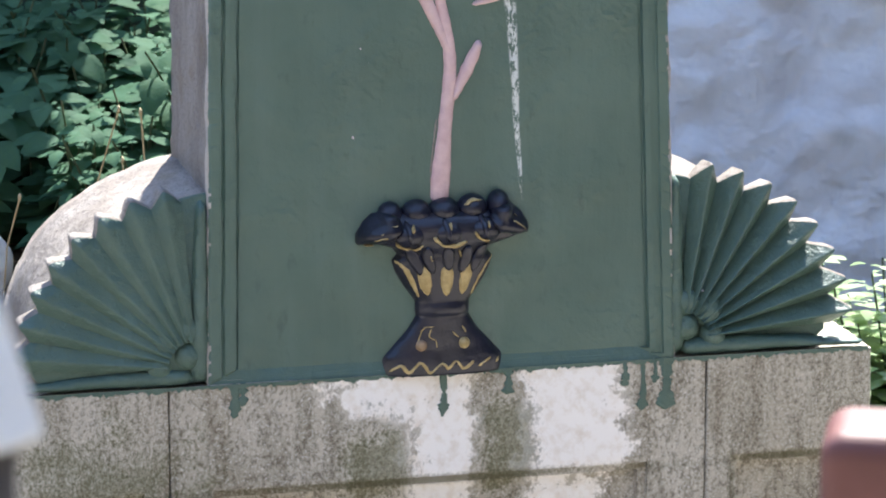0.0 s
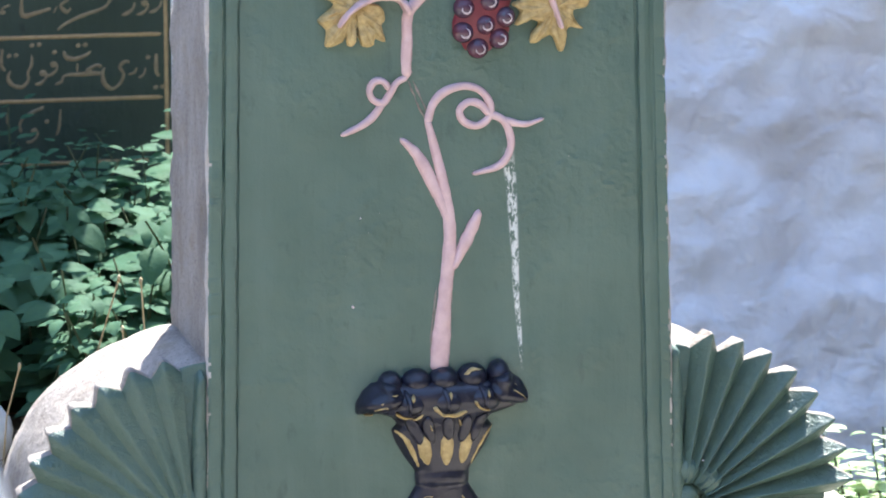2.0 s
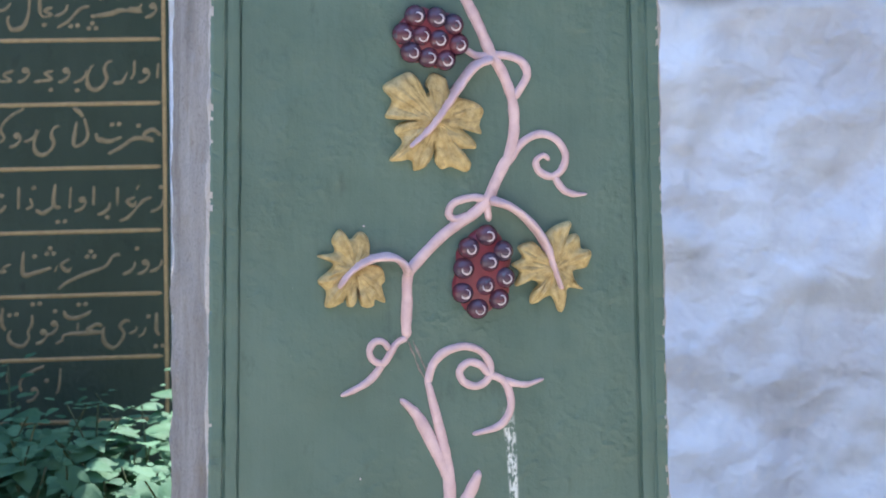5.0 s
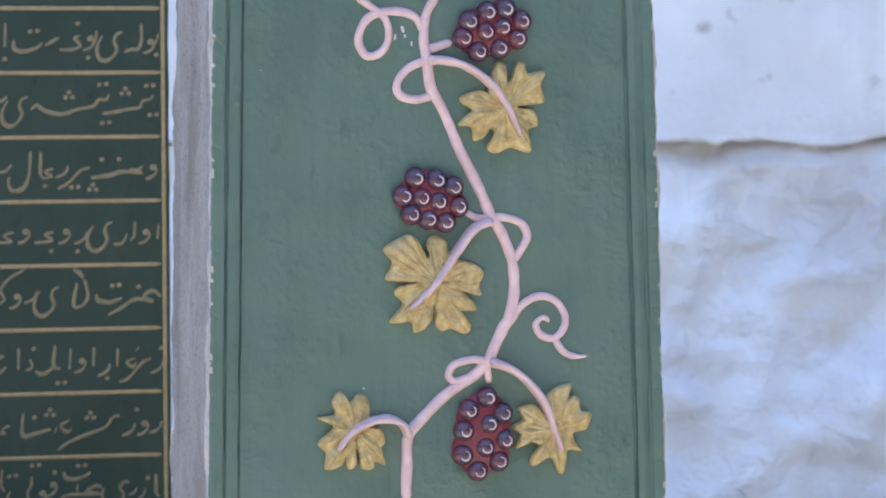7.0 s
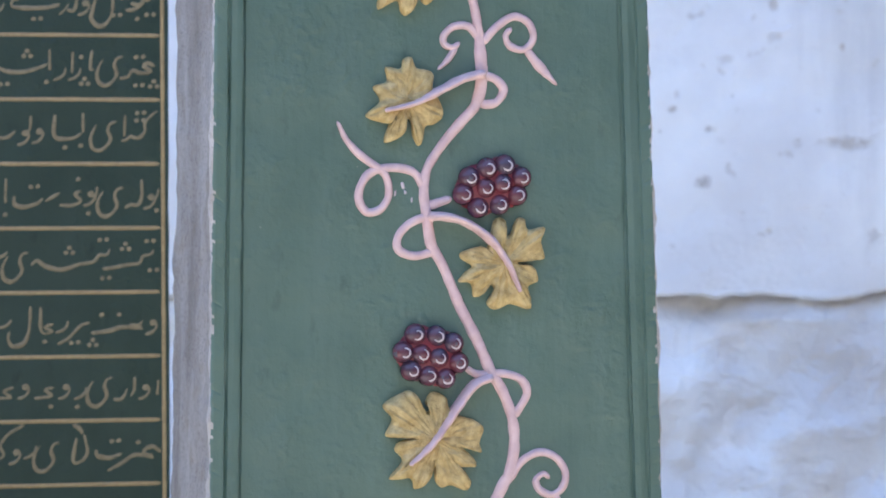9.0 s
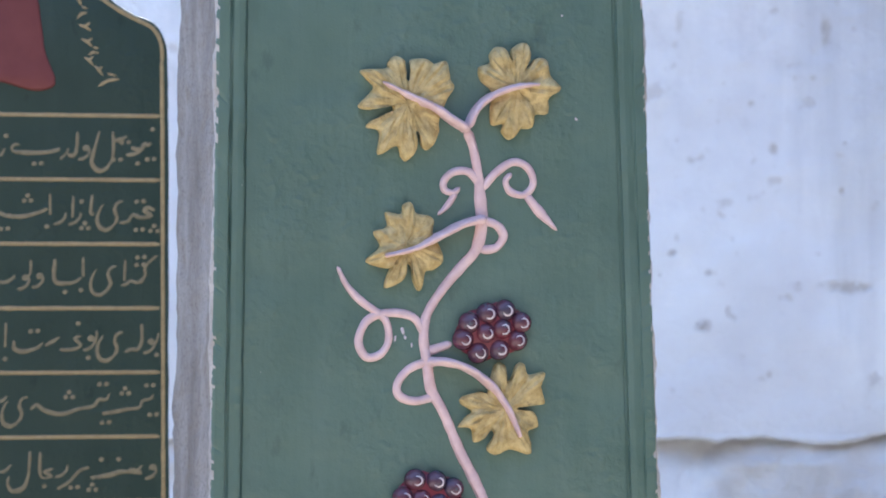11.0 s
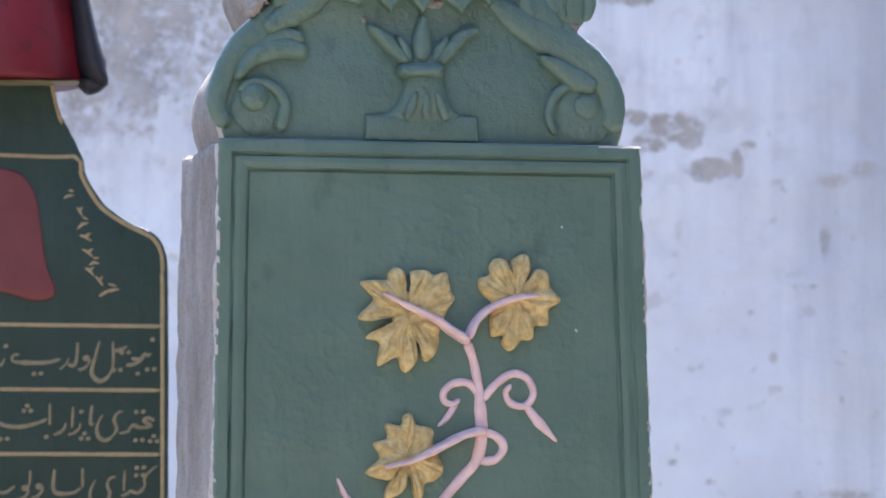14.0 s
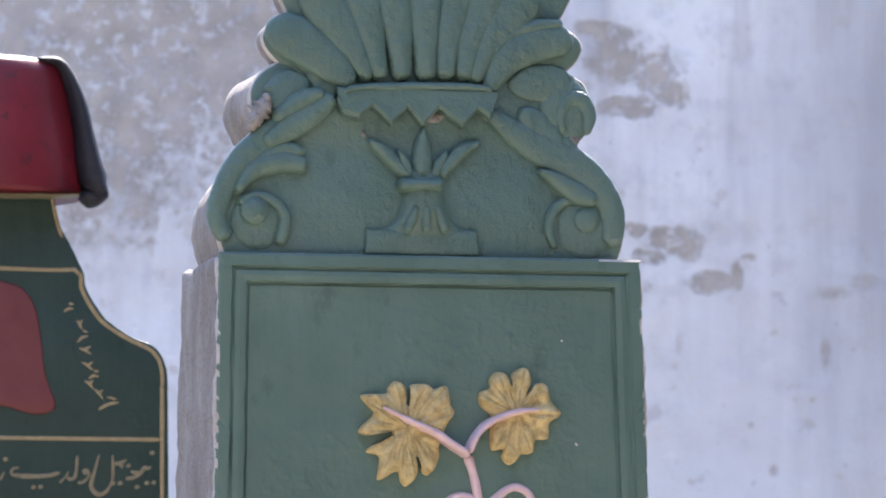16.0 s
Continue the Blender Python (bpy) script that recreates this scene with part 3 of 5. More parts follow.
# fans at the foot
def shell_fan(mirror):
    s = -1 if mirror else 1
    bm = bmesh.new()
    cx, cz, R = 250, 18, 184
    a0, a1, count = 2, 86, 8
    q = 165 if mirror else 159
    arc = [(s * (cx + (q + 0.7 * max(0, a - 75)) * math.cos(radians(a))), cz + (q + 0.7 * max(0, a - 75)) * math.sin(radians(a))) for a in range(0, 91, 3)]
    arc = [(s * (cx - 30), 2)] + along((s * (cx - 20), 1), (s * (cx + q), 1), 15) + arc + [(s * (cx - 30), cz + q + 14)]
    body = part("fan", slab_of(bm, arc, 9.5 if mirror else 17, 206, 3, 2.0, 0, 1, 10), (RIM, GREEN_CARVED), stone, "fluted shell fan with bare stone rim")
    for i in range(count):
        b2 = bmesh.new()
        hi, lo = a1 - (a1 - a0) * i / count, a1 - (a1 - a0) * (i + 1) / count
        jit = 1.2 * noise.noise((i * 1.7, s, 0))
        steps = 9
        cols = []
        # (angle share, depth, reach): a broad face rising clockwise and a steep return
        for f, y, reach in ((0.0, 1.0, 0.915), (0.2, 0.70, 0.948), (0.4, 0.30, 0.985), (0.52, 0.02, 1.0), (0.58, 0.0, 1.0), (0.66, 0.12, 0.985), (0.82, 0.62, 0.945), (1.0, 1.0, 0.915)) if mirror else ((0.0, 1.0, 0.895), (0.25, 0.50, 0.95), (0.48, 0.03, 1.0), (0.54, 0.0, 1.0), (0.60, 0.12, 0.985), (1.0, 1.0, 0.895)):
            ang = radians(hi + (lo - hi) * f)
            col = []
            for k in range(steps + 1):
                rr = 0.16 + 0.84 * k / steps
                r = R * (0.16 + (reach + 0.006 * jit - 0.16) * k / steps)
                depth = (7.0 if mirror else 19.0) * (0.35 + 0.65 * rr) * y - 0.5 + (1.8 if mirror else 0.5) * noise.noise((r * 0.05, ang * 3, i))
                col.append(b2.verts.new((s * (cx + r * math.cos(ang)) * MM, depth * MM, (cz + r * math.sin(ang)) * MM)))
            end = col[-1].co
            col.append(b2.verts.new((end.x * 1.0015, end.y + 0.007, end.z + 0.0010)))
            col.append(b2.verts.new((end.x * 0.998, 0.030, end.z - 0.0005)))
            cols.append(col)
        for c, d in zip(cols, cols[1:]):
            for k in range(len(c) - 1):
                f = b2.faces.new((c[k], c[k + 1], d[k + 1], d[k]))
                f.material_index = 1 if k >= steps else 0
        part("pleat", b2, (GREEN_CARVED, RIM), body, smooth=mirror)
    b3 = bmesh.new()
    ridge(b3, [(s * 252, 9), (s * 350, 9), (s * 449, 4)], [18, 18, 12, 5], 13, 15, 6, 6)
    part("foot_strip", b3, GREEN_CARVED, body)
    b3 = bmesh.new()
    ridge(b3, [(s * 246, 3), (s * 243, 188)], [20, 19, 18, 16, 10], 14, 15, 6, 6)
    part("inner_strip", b3, GREEN_CARVED, body)
    for x, z, r in ((258, 57, 15), (282, 45, 16), (257, 30, 15), (287, 20, 14)):
        b4 = bmesh.new()
        lump(b4, s * x, z, 14, r, r, 14)
        part("boss", b4, GREEN_CARVED, body)
    return body


shell_fan(False)
shell_fan(True)


# ---------------------------------------------------------------- black vase
VASE = [(0, 62, 15), (10, 62, 16), (18, 61, 15), (30, 50, 14), (45, 36, 14), (60, 27, 14), (64, 28, 17), (71, 28, 17), (75, 28, 15), (90, 39, 17),
        (105, 48, 19), (118, 52, 20), (124, 46, 20), (131, 52, 23), (138, 78, 25), (147, 86, 25), (155, 77, 24), (161, 66, 21), (166, 60, 12)]


def vase_half(z):
    z = min(max(z, 0), 165.9)
    for (za, wa, da), (zb, wb, db) in zip(VASE, VASE[1:]):
        if za <= z <= zb:
            t = (z - za) / (zb - za)
            return wa + (wb - wa) * t, da + (db - da) * t
    return 60, 9


VASE_X, VASE_LUMPS = 0.0, []


def vase_depth(x, z):
    w, d = vase_half(z)
    u = min(1.0, abs(x - VASE_X) / w)
    y = FIELD - d * (1 - u ** 2.6) ** 0.5
    for lx, lz, ly, rx, rz, ry in VASE_LUMPS:
        q = ((x - lx) / rx) ** 2 + ((z - lz) / rz) ** 2
        if q < 1:
            y = min(y, ly - ry * (1 - q) ** 0.5)
    return y


def vase():
    bm = bmesh.new()
    rows = []
    for k in range(73):
        z = 166 * k / 72
        w, d = vase_half(z)
        row = []
        for j in range(25):
            u = -1 + 2 * j / 24
            x = VASE_X + w * u
            y = FIELD - d * (1 - abs(u) ** 2.6) ** 0.5
            row.append(bm.verts.new((x * MM, (y + 0.6 * noise.noise((x * 0.1, 0, z * 0.1))) * MM, z * MM)))
        rows.append(row)
    for a, b in zip(rows, rows[1:]):
        for j in range(24):
            bm.faces.new((a[j], a[j + 1], b[j + 1], b[j]))
    bm.faces.new(rows[0])
    bm.faces.new(rows[-1])
    body = part("vase", bm, BLACK, stone, "blue-black painted vase with gold touches")
    # petals of the rim
    for x, z, rx, rz, ry in ((-54, 164, 13, 14, 16), (-27, 165, 16, 14, 17), (1, 166, 16.5, 14, 18), (30, 168, 16, 14, 17), (57, 170, 12, 15, 18)):
        VASE_LUMPS.append((x, z, FIELD - 2, rx, rz, ry))
        part("petal", lump(bmesh.new(), x, z, FIELD - 2, rx, rz, ry, 0, 20, 8), BLACK, body)
    # curled lips below them and a drooping horn at either end
    for x, z in ((-37, 145), (2, 146), (40, 148)):
        VASE_LUMPS.append((x, z, FIELD - 12, 18, 14, 18))
        part("lip", lump(bmesh.new(), x, z, FIELD - 12, 18, 14, 18, 0, 20, 8), BLACK, body)
        part("lip_fold", ridge(bmesh.new(), [(x - 5, z + 16), (x - 2, z + 4), (x - 1, z - 8)], [5, 6, 3], 3, vase_depth, 6, 3), BLACK, body)
    for q in (-1, 1):
        lift = 4 if q > 0 else 0
        part("horn", ridge(bmesh.new(), [(q * 46, 160 + lift), (q * 66, 153 + lift), (q * 80, 144 + lift), (q * 87, 136 + lift)], [24, 30, 24, 8], 14, vase_depth, 8, 3), BLACK, body)
    # long leaves between rim and cup
    for pts in ([(-40, 132), (-30, 118), (-26, 104)], [(-20, 134), (-18, 120), (-13, 106)], [(1, 134), (2, 120), (2, 108)], [(22, 134), (20, 120), (14, 106)], [(42, 133), (32, 119), (27, 105)]):
        part("bud_leaf", ridge(bmesh.new(), pts, [9, 13, 12, 5], 4.5, vase_depth, 8, 3, 0.5, 0.25), BLACK, body)
    # gold work
    for x, z, rx, rz, lean in ((-21, 98, 6.0, 15, 12), (1, 98, 6.2, 16, 0), (20, 99, 6.0, 16, -10)):
        pts = [(x + math.sin(radians(-lean)) * q, z + q) for q in (-rz, 0, rz)]
        part("gold_flute", ridge(bmesh.new(), pts, [5, 2 * rx, 2.2 * rx, 2 * rx], 2.2, vase_depth, 6, 3), GOLD, body)
    for pts, w in (([(-50, 118), (-40, 110), (-31, 92), (-26, 80)], [3, 7, 6, 2]), ([(50, 119), (41, 108), (32, 92), (28, 80)], [2, 5, 4, 2]),
                   ([(-52, 138), (-44, 132), (-32, 131), (-24, 136)], 3.2), ([(-14, 144), (-4, 135), (8, 134), (20, 138)], 4.6),
                   ([(28, 148), (34, 140), (44, 137)], 4), ([(20, 173), (28, 178), (38, 177)], 3), ([(-76, 142), (-66, 146), (-60, 146)], 3.5),
                   ([(-82, 136), (-72, 137)], 2), ([(66, 158), (76, 152), (82, 146)], 3), ([(-36, 150), (-34, 157)], 4.5), ([(2, 151), (4, 158)], 4.5), ([(42, 152), (42, 158)], 3.5), ([(-70, 149), (-64, 152)], 2.5), ([(70, 163), (76, 158)], 2), ([(-52, 140), (-44, 134), (-34, 132)], 2), ([(-60, 158), (-50, 158)], 1.6),
                   ([(-18, 126), (-14, 118)], 2), ([(12, 130), (15, 122)], 2), ([(-56, 5), (-45, 11), (-37, 4), (-31, 9), (-25, 14), (-20, 9), (-15, 3), (-3, 12), (4, 5)], 3.6),
                   ([(2, 5), (11, 14), (15, 10), (20, 6), (30, 13)], 3.6), ([(35, 7), (41, 11), (48, 15)], 3.4), ([(54, 9), (57, 14)], 3.0),
                   ([(-28, 32), (-22, 48), (-12, 50)], 2), ([(-14, 48), (-16, 40), (-10, 36), (-8, 28)], 2.2), ([(8, 44), (14, 38)], 2), ([(18, 50), (22, 42)], 2)):
        part("gold_line", ridge(bmesh.new(), pts, [v * 0.8 for v in w] if isinstance(w, list) else w * 0.75, 15.0 if abs(pts[0][0]) > 58 and pts[0][1] > 130 else 2.5 if pts[0][1] > 130 else 6.0 if pts[0][1] > 121 else 1.0, vase_depth, 5, 2, 0.5, 0, 1.2), GOLD, body)
    for x, z, m in ((-24, 31, TWIG), (20, 32, GOLD)):
        part("bead", lump(bmesh.new(), x, z, vase_depth(x, z) + 1, 6, 6, 6), m, body)


vase()

# ---------------------------------------------------------------- the vine
VINE = new("vine")
VINE.parent = stone
tagged(VINE, "pale pink painted vine stems and tendrils")


def stem(pts, width, height=5.5, name="stem"):
    part(name, ridge(bmesh.new(), pts, [v * 1.06 for v in width] if isinstance(width, list) else width * 1.1, height, FIELD + 0.6, 8, 2.5, 0.5, 0, 0.35), PINK, VINE)


stem([(-2, 172), (-2, 188), (1, 225), (4, 259), (7, 287), (8, 321), (2, 361), (-7, 398), (-15, 428)], [19, 18, 15, 13, 13, 11.5, 10, 9, 6])
stem([(-35, 470), (-36, 483)] + [(-35, 504), (-34, 532), (-22, 548), (3, 572), (32, 591), (47, 606), (54, 621), (64, 641)] + [(68, 646), (73, 674), (71, 702), (61, 729), (49, 749), (35, 780), (18, 813), (1, 852), (-11, 874), (-15, 901)], [10, 10.5, 10.5, 11, 10, 10.5, 10, 10])
stem([(-8, 866), (-11, 874), (-15, 901)] + [(-18, 922), (-15, 946), (1, 971), (20, 993), (34, 1009), (40, 1034), (38, 1067)] + [(37, 1079), (32, 1106), (25, 1127)], [9, 10, 9, 9.5, 10.5, 12, 9, 9])
stem([(8, 324), (-8, 361), (-25, 393), (-42, 410)], [7, 11, 13, 5], 6, "shoot")
stem([(11, 277), (23, 302), (34, 325), (38, 336)], [6, 11, 13, 7], 6, "shoot")
stem([(-34, 471), (-45, 466), (-51, 457), (-59, 446), (-69, 449), (-73, 458), (-68, 467), (-59, 467), (-52, 458)], 6.5, 5, "tendril")
stem([(-59, 446), (-70, 432), (-83, 423), (-102, 415)], [7, 8, 7, 4], 5, "tendril")
stem([(-15, 423), (-9, 443), (3, 455), (22, 460), (39, 455), (49, 441), (47, 427), (35, 420), (22, 425), (18, 436), (27, 444), (39, 441), (48, 432), (61, 426), (68, 415), (70, 397), (59, 380), (31, 372)], [8, 8, 7.5, 8, 7, 7, 7.5, 8, 4], 5, "tendril")
stem([(61, 425), (84, 420), (104, 425)], [8, 6, 3], 4.5, "tendril")
stem([(44, 606), (48, 583)], [9, 6], 5, "stalk")
stem([(48, 604), (31, 607), (12, 602), (7, 591), (15, 586), (31, 591)], 7.5, 5, "tendril")
stem([(-33, 532), (-39, 544), (-53, 551), (-76, 548), (-94, 537), (-106, 521)], [8, 7.5, 8, 7, 4], 18, "leaf_rib")
stem([(47, 605), (69, 597), (89, 581), (104, 560), (112, 536), (120, 514)], [9, 8, 8, 7, 4], 18, "leaf_rib")
stem([(68, 641), (80, 659), (98, 668), (115, 663), (125, 648), (122, 633), (111, 626), (99, 631), (95, 641), (103, 647), (109, 642)], [8, 7.5, 7.5, 7, 7, 5], 5, "tendril")
stem([(113, 628), (122, 614), (134, 608), (148, 608)], [7, 7.5, 6, 2], 5, "tendril")
stem([(47, 746), (63, 746), (80, 740), (86, 727), (79, 713), (71, 703)], 8, 5, "tendril")
stem([(50, 745), (35, 746), (23, 753)], [9, 8, 6], 5, "stalk")
stem([(51, 744), (32, 736), (18, 719), (3, 698), (-14, 676), (-35, 658)], [9, 8, 8, 7, 4], 18, "leaf_rib")
stem([(-16, 900), (3, 900), (26, 893), (49, 876), (66, 851), (77, 825)], [9, 8, 8, 7, 4], 18, "leaf_rib")
stem([(-14, 901), (-33, 893), (-44, 880), (-43, 868), (-28, 862), (-8, 866)], 8, 5, "tendril")
stem([(-15, 910), (10, 918)], [9, 8], 5, "stalk")
stem([(-18, 928), (-28, 943), (-47, 948), (-67, 945), (-78, 936), (-83, 919), (-75, 905), (-61, 908), (-53, 922), (-56, 940), (-67, 950), (-81, 960), (-95, 975), (-104, 993)], [8, 8, 8, 7.5, 7.5, 7, 8, 7, 3], 5, "tendril")
stem([(39, 1038), (54, 1034), (62, 1023), (54, 1011), (37, 1009)], 8, 5, "tendril")
stem([(44, 1040), (20, 1034), (-2, 1023), (-30, 1010), (-60, 1003)], [9, 8, 8, 6, 4], 18, "leaf_rib")
stem([(38, 1073), (27, 1085), (12, 1085), (2, 1076), (3, 1067), (12, 1065), (18, 1070)], [8, 7.5, 7.5, 7, 5], 5, "tendril")
stem([(14, 1066), (7, 1054), (-4, 1043)], [7, 6, 3], 5, "tendril")
stem([(40, 1068), (54, 1084), (72, 1095), (87, 1089), (92, 1074), (83, 1063), (69, 1066), (64, 1076), (70, 1084)], [8, 8, 7.5, 7, 7, 5], 5, "tendril")
stem([(84, 1064), (97, 1048), (116, 1028)], [7, 10, 2], 5, "tendril")
stem([(27, 1125), (9, 1136), (-8, 1147), (-33, 1158), (-62, 1172)], [9, 9, 9, 7, 3], 18, "leaf_rib")
stem([(25, 1127), (33, 1145), (49, 1159), (72, 1168), (98, 1171)], [8, 8, 7, 7, 3], 18, "leaf_rib")


for pts in ([(-16, 427), (-23, 440), (-29, 455), (-35, 469)], [(-11, 427), (-18, 442), (-24, 456), (-29, 467)], [(-5, 259), (-9, 231), (-12, 194)]):
    part("scar", ridge(bmesh.new(), pts, [1.5, 2.2, 1.6, 2.4, 1.2], 1.4, FIELD + 0.4, 4, 3, 0.5, 0, 1.4), RIM, VINE)


def flecks():
    """Splashes of white and chips in the green coat."""
    for pts, w in (([(-91, 245), (-89, 242)], 3), ([(202, 781), (203, 778)], 3), ([(135, 1139), (137, 1136)], 2.5), ([(121, 1240), (122, 1238)], 2.5), ([(-82, 333), (-82, 331)], 2),
                   ([(-40, 934), (-38, 927)], 3.5), ([(-46, 926), (-47, 920)], 2.2), ([(-37, 926), (-36, 922)], 3), ([(-30, 919), (-30, 914)], 1.6), ([(-79, 582), (-77, 581)], 2.5),
                   ([(-274, 131), (-273, 129)], 2.5), ([(273, 69), (274, 67)], 4)):
        part("white_fleck", ridge(bmesh.new(), pts, w, 1.2, FIELD + 0.2, 5, 1), WHITE, stone)


flecks()


def vine_leaf(centre, teeth, seed):
    """A lobed vine leaf in low relief; teeth: the angle and reach (mm) of each point and cut of its rim."""
    bm = bmesh.new()
    cx, cz = centre
    far = max(r for _, r in teeth)
    rim = [(r * math.cos(radians(a)), r * math.sin(radians(a))) for a, r in teeth]
    rim = curve_through(rim[-2:] + rim + rim[:2], 1.6)
    # keep one full turn of the smooth rim
    start = min(range(len(rim) // 3), key=lambda k: (rim[k] - Vector((teeth[0][1] * math.cos(radians(teeth[0][0])), teeth[0][1] * math.sin(radians(teeth[0][0]))))).length)
    stop = min(range(len(rim) * 2 // 3, len(rim)), key=lambda k: (rim[k] - rim[start]).length)
    rim = rim[start:stop]
    veins = [a for a, r in teeth if r > 0.80 * far]
    na, nr = len(rim), 9
    rings = []
    for k in range(1, nr + 1):
        s = k / nr
        ring = []
        for q in rim:
            a = math.degrees(math.atan2(q.y, q.x))
            x, z = cx + q.x * s, cz + q.y * s
            near = min(abs((a - b + 180) % 360 - 180) for b in veins)
            r = q.length * s / far
            fold = 2.8 * math.cos(min(near, 26) / 26 * math.pi) * min(1, r * 1.6)
            furrow = 2.4 * max(0, 1 - near * r / 3.4) * min(1, r * 2)
            lift = 9.0 + fold - furrow + 3.4 * noise.noise((x * 0.11, seed, z * 0.11)) + 2.4 * noise.noise((x * 0.30, seed, z * 0.30))
            lift *= 1.0 if s < 0.86 else 0.93 if s < 0.95 else 0.74
            ring.append(bm.verts.new((x * MM, (FIELD - lift) * MM, z * MM)))
        rings.append(ring)
    rings.append([bm.verts.new(((cx + q.x * 1.02) * MM, (FIELD + 1) * MM, (cz + q.y * 1.02) * MM)) for q in rim])
    mid = bm.verts.new((cx * MM, (FIELD - 9) * MM, cz * MM))
    for j in range(na):
        bm.faces.new((mid, rings[0][j], rings[0][(j + 1) % na]))
    for r, t in zip(rings, rings[1:]):
        for j in range(na):
            bm.faces.new((r[j], r[(j + 1) % na], t[(j + 1) % na], t[j]))
    part("vine_leaf", bm, GOLD, stone, "ochre-gold painted lobed vine leaf")


vine_leaf((-88, 540), [(110, 41), (128, 36), (140, 26), (160, 39), (168, 21), (196, 37), (217, 35), (232, 46), (247, 36), (250, 27), (260, 37), (270, 33), (275, 19), (281, 37), (295, 40), (303, 36), (312, 44), (326, 31), (338, 32), (2, 26), (27, 13), (48, 22), (68, 34), (83, 36), (99, 29)], 1)
vine_leaf((114, 536), [(71, 47), (71, 33), (55, 39), (35, 32), (23, 39), (0, 32), (348, 18), (324, 28), (322, 36), (302, 25), (286, 37), (276, 44), (262, 28), (237, 42), (227, 34), (224, 22), (202, 30), (203, 43), (186, 35), (175, 43), (162, 34), (150, 42), (130, 33), (127, 19), (111, 31), (93, 39)], 2)
vine_leaf((-6, 683), [(125, 56), (147, 62), (155, 48), (175, 50), (174, 34), (174, 21), (183, 36), (193, 42), (211, 39), (219, 59), (236, 45), (246, 52), (258, 41), (266, 27), (269, 40), (277, 47), (288, 47), (301, 58), (310, 51), (309, 36), (325, 47), (333, 41), (346, 25), (343, 46), (355, 43), (11, 48), (25, 42), (48, 31), (68, 33), (78, 42), (95, 46), (107, 37), (101, 29), (120, 30), (114, 41), (117, 52)], 3)
vine_leaf((61, 854), [(102, 42), (92, 44), (87, 39), (91, 29), (76, 28), (73, 43), (66, 48), (53, 41), (40, 54), (30, 43), (7, 42), (7, 30), (9, 17), (355, 15), (354, 30), (334, 39), (317, 33), (307, 45), (300, 51), (280, 40), (260, 45), (247, 41), (251, 26), (230, 25), (237, 33), (228, 43), (211, 37), (201, 47), (192, 38), (184, 31), (173, 42), (164, 42), (142, 27), (139, 21), (118, 28)], 4)
vine_leaf((-36, 1015), [(84, 40), (73, 31), (44, 36), (18, 27), (355, 33), (335, 39), (318, 37), (304, 33), (286, 47), (280, 36), (282, 22), (265, 20), (268, 30), (256, 40), (243, 47), (237, 33), (237, 23), (233, 30), (203, 43), (186, 26), (161, 34), (139, 25), (124, 36), (101, 29), (95, 37)], 5)
vine_leaf((-36, 1151), [(103, 47), (115, 43), (120, 39), (139, 50), (146, 54), (151, 41), (157, 35), (183, 47), (190, 35), (181, 17), (201, 14), (215, 22), (206, 36), (210, 45), (226, 38), (240, 56), (251, 45), (259, 42), (264, 51), (270, 55), (281, 46), (286, 36), (285, 29), (295, 30), (290, 43), (297, 49), (318, 43), (335, 36), (10, 42), (19, 50), (29, 49), (46, 57), (55, 47), (67, 47), (85, 41), (71, 30), (70, 23), (90, 23), (97, 31), (93, 40)], 6)
vine_leaf((74, 1166), [(116, 45), (129, 42), (136, 36), (151, 42), (167, 36), (187, 24), (217, 32), (235, 42), (249, 36), (251, 44), (263, 49), (276, 39), (292, 40), (307, 31), (324, 39), (346, 34), (1, 44), (22, 37), (45, 41), (57, 35), (60, 24), (72, 21), (67, 36), (79, 46), (96, 39), (101, 29), (106, 40)], 7)


